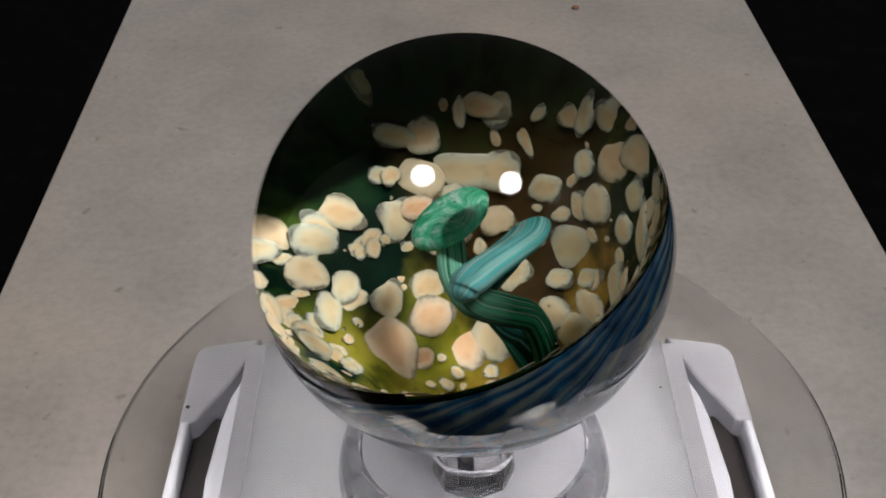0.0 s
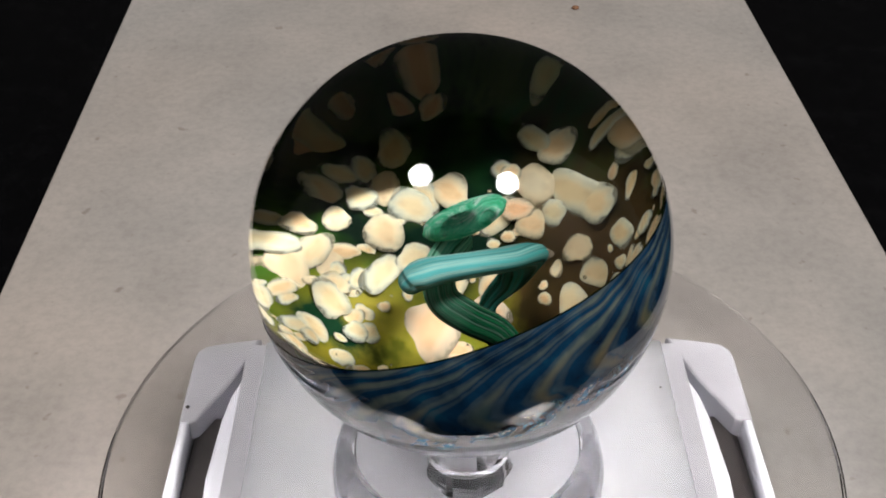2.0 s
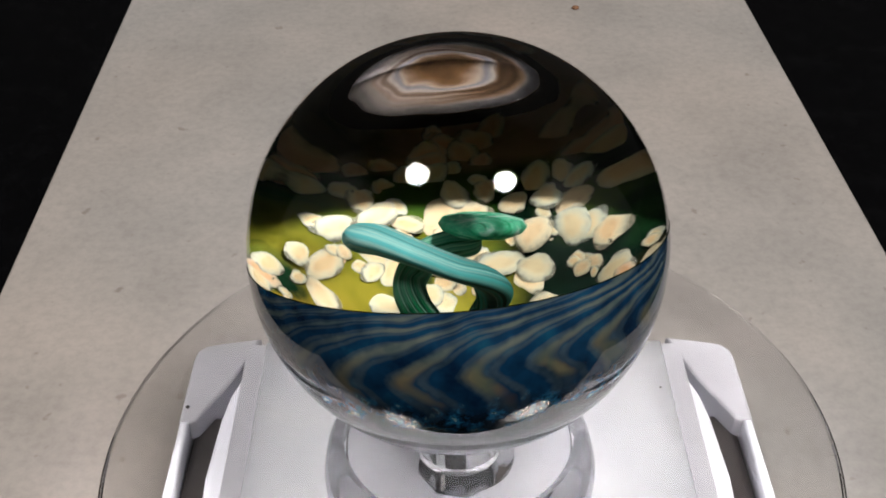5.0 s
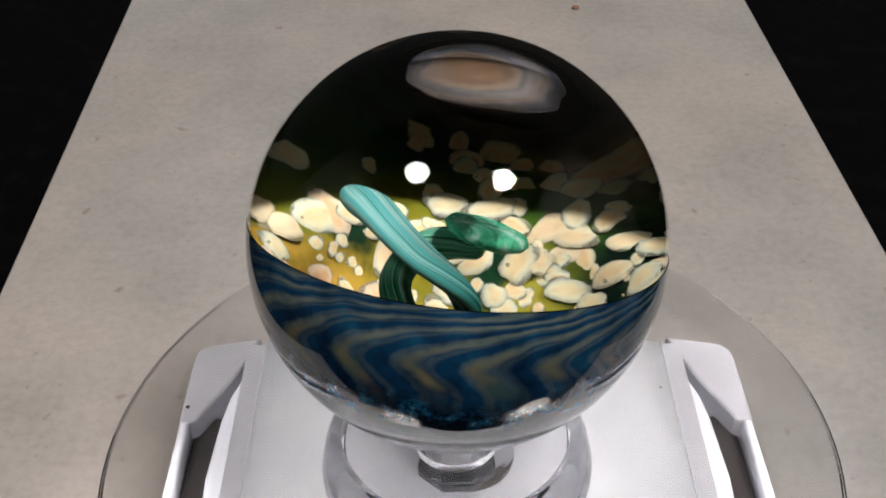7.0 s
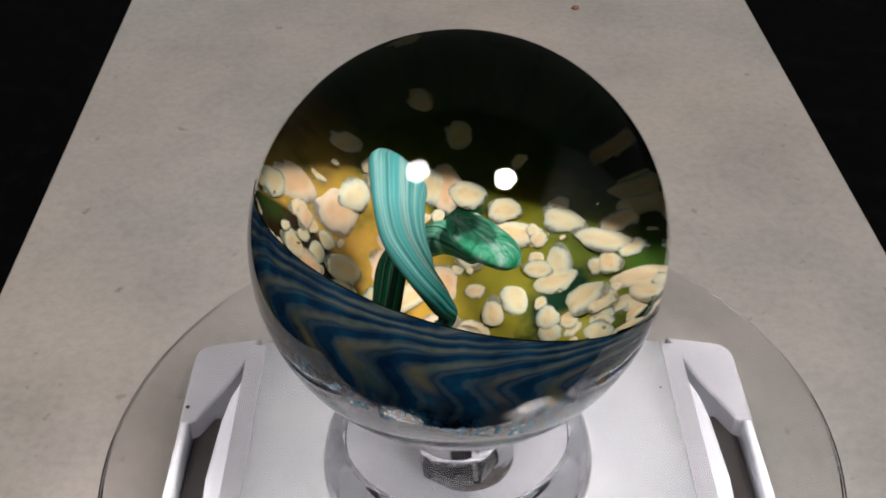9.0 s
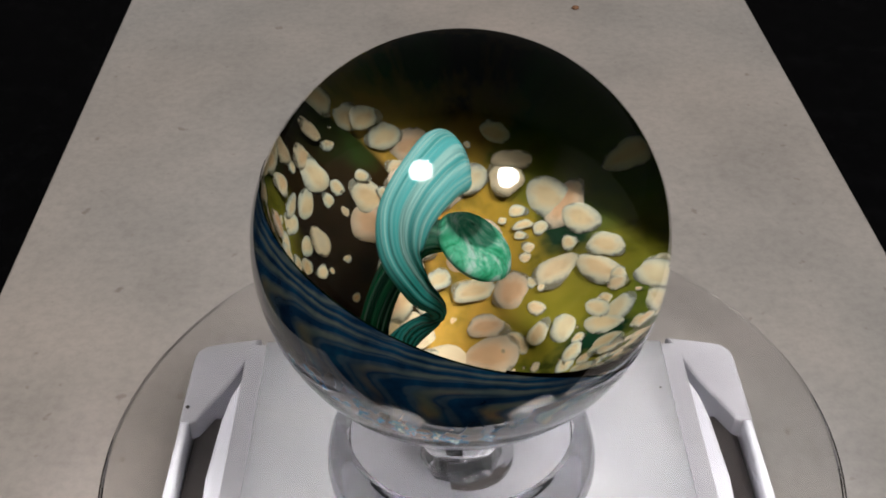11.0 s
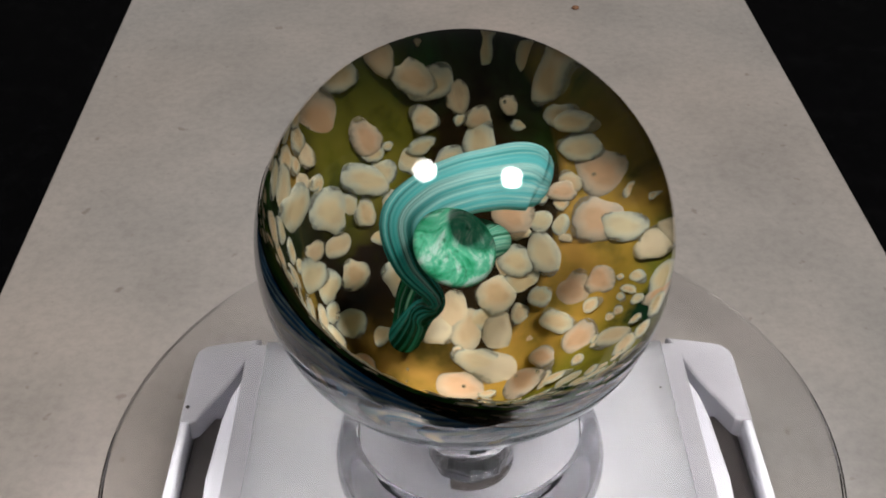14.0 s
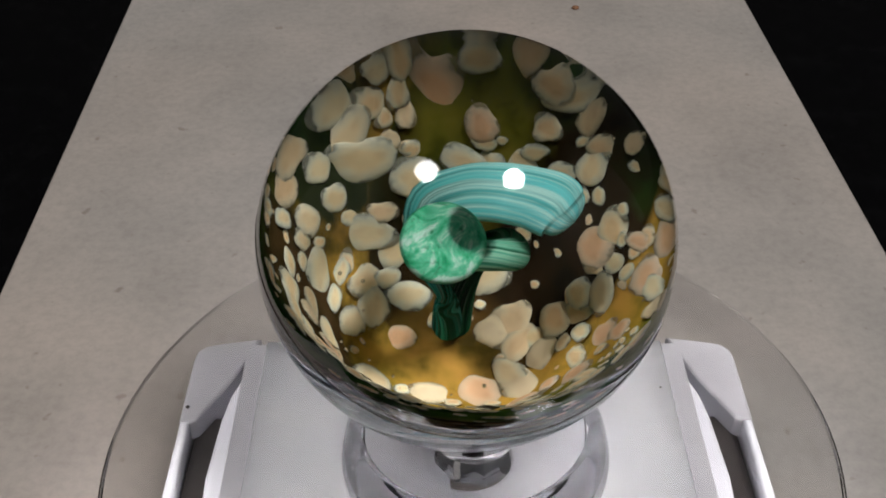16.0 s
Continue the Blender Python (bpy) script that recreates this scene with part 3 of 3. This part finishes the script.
CREAM_B = [(-149, 0.58, 0.073, 0.039, 103), (-146, 0.44, 0.028, 0.021, 111), (-144, 0.62, 0.044, 0.035, 108), (-140, 0.52, 0.067, 0.042, 164), (-137, 0.47, 0.021, 0.016, 101), (-134, 0.63, 0.052, 0.037, 92), (-131, 0.25, 0.111, 0.054, 144), (-130, 0.5, 0.023, 0.017, 104), (-129, 0.52, 0.025, 0.021, 102), (-124, 0.53, 0.017, 0.013, 117), (-124, 0.63, 0.067, 0.05, 83), (-123, 0.55, 0.029, 0.014, 134), (-121, 0.39, 0.062, 0.034, 133), (-121, 0.2, 0.073, 0.041, 140)]
CREAM_C = [(-119, 0.57, 0.025, 0.02, 118), (-112, 0.62, 0.052, 0.043, 83), (-111, 0.66, 0.058, 0.023, 109), (-106, 0.27, 0.07, 0.049, 42), (-105, 0.38, 0.04, 0.029, 132), (-105, 0.7, 0.045, 0.028, 93), (-104, 0.33, 0.033, 0.025, 39), (-103, 0.59, 0.061, 0.04, 120), (-94, 0.37, 0.056, 0.046, 128), (-94, 0.49, 0.02, 0.013, 119), (-93, 0.44, 0.063, 0.045, 71), (-92, 0.26, 0.068, 0.034, 148), (-91, 0.22, 0.068, 0.049, 26)]
CREAM_D = [(-89, 0.32, 0.058, 0.057, 92), (-89, 0.5, 0.033, 0.028, 28), (-86, 0.39, 0.054, 0.043, 107), (-85, 0.53, 0.023, 0.019, 111), (-83, 0.48, 0.041, 0.033, 113), (-83, 0.57, 0.034, 0.028, 84), (-82, 0.37, 0.041, 0.035, 45), (-80, 0.44, 0.032, 0.025, 130), (-79, 0.63, 0.054, 0.034, 112), (-79, 0.52, 0.023, 0.021, 67), (-76, 0.22, 0.075, 0.062, 45), (-74, 0.51, 0.059, 0.046, 71), (-74, 0.66, 0.048, 0.026, 105), (-71, 0.55, 0.022, 0.017, 77), (-71, 0.66, 0.043, 0.027, 92), (-70, 0.17, 0.051, 0.047, 106), (-64, 0.62, 0.032, 0.022, 106), (-64, 0.4, 0.028, 0.02, 132)]
CREAM_E = [(-59, 0.64, 0.027, 0.021, 53), (-58, 0.51, 0.024, 0.021, 50), (-55, 0.56, 0.052, 0.046, 17), (-53, 0.6, 0.035, 0.028, 99), (-49, 0.44, 0.044, 0.037, 2), (-48, 0.51, 0.049, 0.04, 91), (-47, 0.38, 0.025, 0.02, 83), (-41, 0.44, 0.035, 0.03, 80), (-39, 0.64, 0.072, 0.031, 106), (-38, 0.28, 0.07, 0.067, 106), (-38, 0.58, 0.04, 0.035, 86), (-38, 0.53, 0.041, 0.023, 112), (-37, 0.4, 0.033, 0.031, 10), (-35, 0.5, 0.057, 0.033, 66), (-35, 0.65, 0.058, 0.033, 78)]
CREAM_F = [(-29, 0.42, 0.039, 0.036, 68), (-27, 0.53, 0.017, 0.013, 87), (-25, 0.48, 0.043, 0.041, 77), (-22, 0.36, 0.044, 0.028, 70), (-22, 0.52, 0.041, 0.024, 72), (-19, 0.47, 0.093, 0.041, 69), (-17, 0.66, 0.056, 0.027, 91), (-16, 0.41, 0.042, 0.033, 3), (-10, 0.43, 0.042, 0.032, 179), (-6, 0.49, 0.048, 0.024, 73), (-5, 0.14, 0.043, 0.03, 89), (-5, 0.3, 0.05, 0.045, 45)]
CREAM_G = [(1, 0.5, 0.03, 0.027, 75), (1, 0.44, 0.074, 0.068, 42), (1, 0.37, 0.064, 0.034, 79), (2, 0.57, 0.041, 0.028, 168), (3, 0.61, 0.043, 0.032, 159), (3, 0.51, 0.032, 0.024, 65), (7, 0.65, 0.04, 0.022, 99), (7, 0.53, 0.038, 0.031, 75), (8, 0.57, 0.026, 0.024, 116), (11, 0.6, 0.047, 0.038, 97), (14, 0.21, 0.068, 0.041, 72), (15, 0.31, 0.064, 0.049, 63), (17, 0.4, 0.046, 0.03, 66), (18, 0.51, 0.112, 0.064, 68), (21, 0.56, 0.106, 0.046, 112), (21, 0.62, 0.078, 0.047, 97), (25, 0.27, 0.045, 0.029, 64), (26, 0.37, 0.085, 0.053, 59)]
CREAM_H = [(30, 0.42, 0.04, 0.03, 54), (33, 0.47, 0.046, 0.041, 53), (34, 0.54, 0.051, 0.044, 65), (40, 0.61, 0.083, 0.055, 85), (40, 0.3, 0.064, 0.045, 53), (43, 0.35, 0.033, 0.03, 138), (46, 0.24, 0.058, 0.05, 92), (48, 0.35, 0.044, 0.029, 103), (49, 0.58, 0.068, 0.051, 62), (49, 0.43, 0.027, 0.017, 46), (49, 0.49, 0.057, 0.047, 29), (54, 0.64, 0.062, 0.025, 73), (57, 0.48, 0.043, 0.03, 13), (58, 0.56, 0.042, 0.031, 29), (59, 0.4, 0.078, 0.068, 99)]
CREAM_I = [(61, 0.64, 0.041, 0.029, 12), (62, 0.53, 0.027, 0.024, 18), (63, 0.34, 0.045, 0.029, 94), (64, 0.46, 0.03, 0.021, 92), (65, 0.64, 0.033, 0.024, 53), (65, 0.27, 0.06, 0.04, 55), (70, 0.51, 0.05, 0.04, 84), (76, 0.5, 0.038, 0.019, 84), (77, 0.42, 0.065, 0.041, 93), (77, 0.61, 0.053, 0.022, 24), (84, 0.68, 0.051, 0.043, 31), (85, 0.25, 0.025, 0.02, 178), (85, 0.55, 0.068, 0.053, 70), (87, 0.68, 0.061, 0.026, 65), (88, 0.46, 0.047, 0.042, 72), (89, 0.36, 0.065, 0.057, 81)]
CREAM_J = [(92, 0.68, 0.037, 0.017, 167), (94, 0.57, 0.131, 0.052, 73), (94, 0.69, 0.036, 0.028, 33), (97, 0.42, 0.026, 0.02, 161), (100, 0.53, 0.043, 0.035, 73), (102, 0.66, 0.05, 0.043, 80), (106, 0.59, 0.075, 0.052, 55), (107, 0.68, 0.062, 0.027, 52), (107, 0.51, 0.051, 0.041, 73), (110, 0.24, 0.067, 0.057, 154), (112, 0.5, 0.023, 0.017, 78), (113, 0.62, 0.028, 0.025, 79), (115, 0.63, 0.033, 0.024, 45), (115, 0.49, 0.022, 0.017, 76), (118, 0.54, 0.06, 0.051, 136)]
CREAM_K = [(120, 0.48, 0.025, 0.017, 59), (123, 0.4, 0.051, 0.046, 66), (125, 0.51, 0.021, 0.013, 57), (125, 0.52, 0.017, 0.014, 12), (128, 0.54, 0.033, 0.023, 78), (129, 0.61, 0.059, 0.046, 31), (130, 0.52, 0.029, 0.023, 129), (130, 0.54, 0.042, 0.02, 80), (134, 0.53, 0.02, 0.018, 76), (134, 0.54, 0.025, 0.02, 70), (136, 0.62, 0.048, 0.04, 9), (139, 0.43, 0.056, 0.042, 121), (140, 0.61, 0.06, 0.05, 34), (143, 0.58, 0.019, 0.014, 58), (146, 0.6, 0.032, 0.017, 46), (147, 0.51, 0.054, 0.044, 74), (149, 0.49, 0.063, 0.047, 62)]
CREAM_L = [(150, 0.58, 0.056, 0.052, 150), (154, 0.12, 0.062, 0.043, 108), (157, 0.66, 0.045, 0.032, 113), (158, 0.57, 0.04, 0.029, 63), (159, 0.51, 0.073, 0.04, 103), (162, 0.59, 0.053, 0.027, 45), (165, 0.53, 0.039, 0.026, 98), (167, 0.6, 0.07, 0.042, 114), (168, 0.63, 0.062, 0.037, 99), (169, 0.57, 0.036, 0.033, 90), (170, 0.53, 0.052, 0.039, 99), (174, 0.47, 0.038, 0.032, 123), (174, 0.55, 0.05, 0.042, 54), (176, 0.63, 0.074, 0.045, 131), (176, 0.59, 0.02, 0.015, 43), (178, 0.48, 0.041, 0.029, 82), (179, 0.44, 0.045, 0.032, 73), (179, 0.53, 0.068, 0.047, 165)]
PEACHES_A = [(-148, 0.15, 0.076, 0.06, 155), (-148, 0.31, 0.099, 0.063, 123), (-136, 0.35, 0.057, 0.035, 133), (-134, 0.43, 0.057, 0.055, 177), (-128, 0.63, 0.069, 0.049, 3), (-114, 0.5, 0.048, 0.044, 91), (-111, 0.44, 0.064, 0.054, 123), (-97, 0.56, 0.072, 0.064, 108)]
PEACHES_B = [(-87, 0.62, 0.072, 0.053, 89), (-83, 0.55, 0.04, 0.028, 123), (-74, 0.46, 0.062, 0.059, 48), (-20, 0.55, 0.053, 0.045, 14), (-7, 0.61, 0.088, 0.068, 33)]
PEACHES_C = [(53, 0.14, 0.064, 0.043, 47)]
PEACHES_D = [(107, 0.45, 0.059, 0.025, 90), (111, 0.54, 0.048, 0.031, 74), (126, 0.26, 0.068, 0.057, 133), (130, 0.35, 0.065, 0.058, 67), (150, 0.31, 0.039, 0.03, 65), (156, 0.37, 0.099, 0.081, 122)]
CREAM_FLECKS = CREAM_A + CREAM_B + CREAM_C + CREAM_D + CREAM_E + CREAM_F + CREAM_G + CREAM_H + CREAM_I + CREAM_J + CREAM_K + CREAM_L
PEACH_FLECKS = PEACHES_A + PEACHES_B + PEACHES_C + PEACHES_D


def fleck_mesh(seed, mat):
    """A flattened, uneven drop of glass, one marble radius across, that lies in its x-y plane."""
    rng = random.Random(seed)
    bm = bmesh.new()
    n = 22
    ph = [rng.uniform(0, 6.28) for _ in range(4)]
    am = [rng.uniform(0.0, 0.2), rng.uniform(0.0, 0.13), rng.uniform(0.03, 0.16), rng.uniform(0, 0.10)]
    rings = []
    for rr, zz in ((1.0, 0.0), (0.93, 0.14), (0.72, 0.24), (0.4, 0.29)):
        ring = []
        for k in range(n):
            a = 2 * math.pi * k / n
            r = rr * (1 + sum(am[i] * math.cos((i + 1) * a + ph[i]) for i in range(4)))
            ring.append(bm.verts.new((r * math.cos(a) * U, r * math.sin(a) * U, zz * U)))
        rings.append(ring)
    for a, b in zip(rings, rings[1:]):
        for k in range(n):
            bm.faces.new((a[k], a[(k + 1) % n], b[(k + 1) % n], b[k]))
    bm.faces.new(rings[-1])
    me = bpy.data.meshes.new("fleck")
    bm.normal_update()
    bm.to_mesh(me)
    bm.free()
    me.materials.append(mat)
    me.polygons.foreach_set("use_smooth", [True] * len(me.polygons))
    return me


def build_marble():
    marble = tagged(new("glass_marble"), "clear glass marble with blue bowl, cream flecks and green sprout", "marble")
    bm = bmesh.new()
    bmesh.ops.create_icosphere(bm, subdivisions=7, radius=U)
    for v in bm.verts:      # hand-finished glass is never quite round
        v.co *= 1 + 0.0005 * noise.noise(v.co / (0.30 * U)) + 0.0002 * noise.noise(v.co / (0.11 * U))
    body = part("glass_body", bm, GLASS, marble, "clear polished glass ball")
    body.cycles.is_caustics_caster = True

    def cap(r, edge):
        """Bowl of radius r up to the rim, as a profile."""
        top = math.pi - math.acos(edge / r)
        return [(r * math.sin(top * i / 60) * U, -r * math.cos(top * i / 60) * U) for i in range(61)]

    def dip(x, y):
        """The rim sags a little on one side."""
        azi = math.degrees(math.atan2(y, x))
        a, b = (azi - 168 + 180) % 360 - 180, (azi + 145 + 180) % 360 - 180
        return 0.092 * math.exp(-(a / 45.0) ** 4) + 0.052 * math.exp(-(b / 85.0) ** 4)

    outer = lathe(cap(1.003, RIM), 160)
    for v in outer.verts:
        h = v.co.z / U
        if h > -0.4:
            h -= dip(v.co.x, v.co.y) * (h + 0.4) / 0.479
            k = math.sqrt(1.003 ** 2 - h * h) / max(math.hypot(v.co.x, v.co.y) / U, 1e-6)
            v.co = (v.co.x * k, v.co.y * k, h * U)
    skin = part("bowl_skin", outer, FEATHER, marble, "dark blue glass with beige feathered threads")
    skin.matrix_basis = BOWL.to_4x4()
    fine = [0.985 * i / 60 for i in range(61)]
    prof = [(r * U, funnel(r) * U) for r in fine]
    lining = lathe(prof, 160)
    for v in lining.verts:
        k = min(max((math.hypot(v.co.x, v.co.y) / U - 0.72) / 0.26, 0), 1)
        v.co.z -= dip(v.co.x, v.co.y) * k * U
    inner = part("bowl_lining", lining, LINING, marble, "smoky brown, olive and amber glass lining")
    inner.matrix_basis = BOWL.to_4x4()

    # added sheet over the rim's gap, colours the view refracted through it
    film = bmesh.new()
    cols = []
    for i in range(25):
        a = radians(175 - 80 + 160 * i / 24)
        cols.append([film.verts.new((math.sqrt(0.982 ** 2 - h * h) * math.cos(a) * U, math.sqrt(0.982 ** 2 - h * h) * math.sin(a) * U, h * U)) for h in (-0.11, -0.08, -0.045, -0.01, 0.025, 0.055, 0.085)])
    for p, q in zip(cols, cols[1:]):
        for k in range(6):
            film.faces.new((p[k], q[k], q[k + 1], p[k + 1]))
    film_ob = part("refraction_film", film, REFRACTION_FILM, marble, "added film with painted streaks of refracted light")
    film_ob.matrix_basis = BOWL.to_4x4()

    # the sprout: a wide curled leaf and a stalk with a round head
    low, flat = (-0.5, 0.4, 0.75), (-0.35, 0.45, 0.82)
    leaf = [(0.235, -0.01, -0.48, 0.048, 0.044, *low), (0.16, 0.015, -0.36, 0.040, 0.038, *low), (0.072, 0.045, -0.25, 0.028, 0.028, *low), (0.14, 0.09, -0.13, 0.056, 0.040, *low),
            (0.20, 0.065, -0.01, 0.082, 0.042, *low), (0.185, -0.04, 0.040, 0.094, 0.042, *flat), (0.135, -0.14, 0.066, 0.098, 0.044, *flat), (0.075, -0.225, 0.078, 0.102, 0.048, *flat),
            (0.035, -0.275, 0.078, 0.108, 0.052, *flat), (0.012, -0.305, 0.070, 0.106, 0.052, *flat), (0.0, -0.320, 0.058, 0.090, 0.046, *flat)]
    part("leaf", cane(leaf), LEAF_MAT, marble, "pale teal striped glass leaf")
    side = (0.6, -0.6, 0.5)
    stalk = [(0.245, -0.035, -0.48, 0.048, 0.046, *side), (0.25, -0.055, -0.35, 0.046, 0.044, *side), (0.21, -0.09, -0.22, 0.050, 0.046, *side), (0.13, -0.16, -0.14, 0.055, 0.05, *side),
             (0.035, -0.16, -0.105, 0.055, 0.05, *side), (-0.02, -0.10, -0.06, 0.055, 0.05, *side), (-0.035, -0.015, -0.035, 0.052, 0.048, *side), (-0.03, 0.05, -0.024, 0.046, 0.036, *side)]
    part("stalk", cane(stalk), STEM_MAT, marble, "dark green striped glass stalk")
    head = part("head", lathe([(r * U, h * U) for r, h in ((0, -0.040), (0.085, -0.036), (0.128, -0.018), (0.143, 0.003), (0.130, 0.024), (0.08, 0.037), (0, 0.041))], 40), MOTTLED, marble, "round mottled green glass head")
    n = Vector((-0.52, 0.13, 0.84)).normalized()
    head.matrix_basis = Matrix.Translation(Vector((-0.036, 0.087, 0.031)) * U) @ n.to_track_quat("Z", "Y").to_matrix().to_4x4()

    # cream flecks all over the funnel, none right on another
    meshes = [fleck_mesh(s, FLECK) for s in range(14)]
    peach = [fleck_mesh(s, PEACH) for s in range(20, 28)]
    rng = random.Random(7)
    placed = []

    def fleck(azi, r, length, width, turn, kinds):
        a = radians(azi)
        m = Matrix.Translation(-AXIS * U * dip(math.cos(a), math.sin(a)) * min(max((r - 0.72) / 0.26, 0), 1)) @ funnel_pose(azi, r)
        placed.append((m.translation / U, (length + width) / 2))
        ob = new("fleck", rng.choice(kinds))
        ob.parent = marble
        lift = Matrix.Translation((0, 0, rng.uniform(-0.004, 0.010) * U))
        ob.matrix_basis = m @ lift @ pose(0, 0, 0, rng.uniform(-6, 6), rng.uniform(-6, 6), turn + rng.choice((0, 180))) @ Matrix.Diagonal((length * 1.06, width * 1.06, width * rng.uniform(0.35, 0.65), 1))

    for row in CREAM_FLECKS:
        fleck(*row, meshes)
    for row in PEACH_FLECKS:
        fleck(*row, peach)
    # small ones between them, and crowds up the flanks
    for want, lo, hi, r0, r1, gap in ((55, 0.010, 0.028, 0.15, 0.66, 0.95), (70, 0.025, 0.05, 0.62, 0.92, 0.85), (16, 0.03, 0.06, 0.66, 0.78, 0.7), (30, 0.03, 0.055, 0.80, 0.95, 0.6)):
        made = tries = 0
        while made < want and tries < 5000:
            tries += 1
            r, azi, size = rng.uniform(r0, r1), rng.uniform(-180, 180), rng.uniform(lo, hi)
            if want in (16, 30):
                azi = 168 + azi * (0.17 if want == 16 else 0.25)
            elif r > 0.66 and (abs(azi) > 100 or 60 < azi < 135 or -150 < azi < -70) and rng.random() < 0.95:
                continue
            c = funnel_pose(azi, r).translation / U
            if any((c - q).length < (size + s) * gap for q, s in placed):
                continue
            fleck(azi, r, size, size * rng.uniform(0.6, 0.95), rng.uniform(0, 180), peach if want == 30 else meshes)
            made += 1
    for i in range(16):
        r, azi, rad = rng.uniform(0.25, 0.75), rng.uniform(-180, 180), rng.uniform(0.0035, 0.0065)
        bm = bmesh.new()
        bmesh.ops.create_icosphere(bm, subdivisions=2, radius=rad * U)
        bub = part("bubble", bm, BUBBLE, marble)
        bub.visible_shadow = False
        bub.matrix_basis = funnel_pose(azi, r) @ Matrix.Translation((0, 0, rng.uniform(0.05, 0.09) * U))
    for ob in marble.children:
        if ob is not body:
            ob.cycles.is_caustics_receiver = True
    return marble


build_room()
build_tile()
build_crumb()
build_specks()
build_lamps()
build_base()
DISC = build_disc()
STAND = build_stand()
MARBLE = build_marble()


# ---- what moves ----
def motions():
    """The disc, the stand and the marble turn together, a little off the axle."""
    marble, stand, disc = [], [], []
    for t in TIMES:
        a = 4.9205 - 0.2809 * t
        marble.append((t, Matrix.Translation(P(0.0225 * math.cos(a), 0.0225 * math.sin(a), 0)) @ pose(0, 0, 0, 0, 0, -SPIN * t)))
        b = math.pi - 0.2809 * (t - 7.6)
        stand.append((t, Matrix.Translation(P(0.05 + 0.062 * math.cos(b), 0.0 + 0.062 * math.sin(b), -1.597)) @ DISC_TILT @ pose(0, 0, 0, 0, 0, -SPIN * t)))
        disc.append((t, Matrix.Translation(P(*DISC_C, -1.6)) @ DISC_TILT @ pose(0, 0, 0, 0, 0, -SPIN * t)))
    walk(MARBLE, marble)
    walk(STAND, stand)
    walk(DISC, disc)


motions()
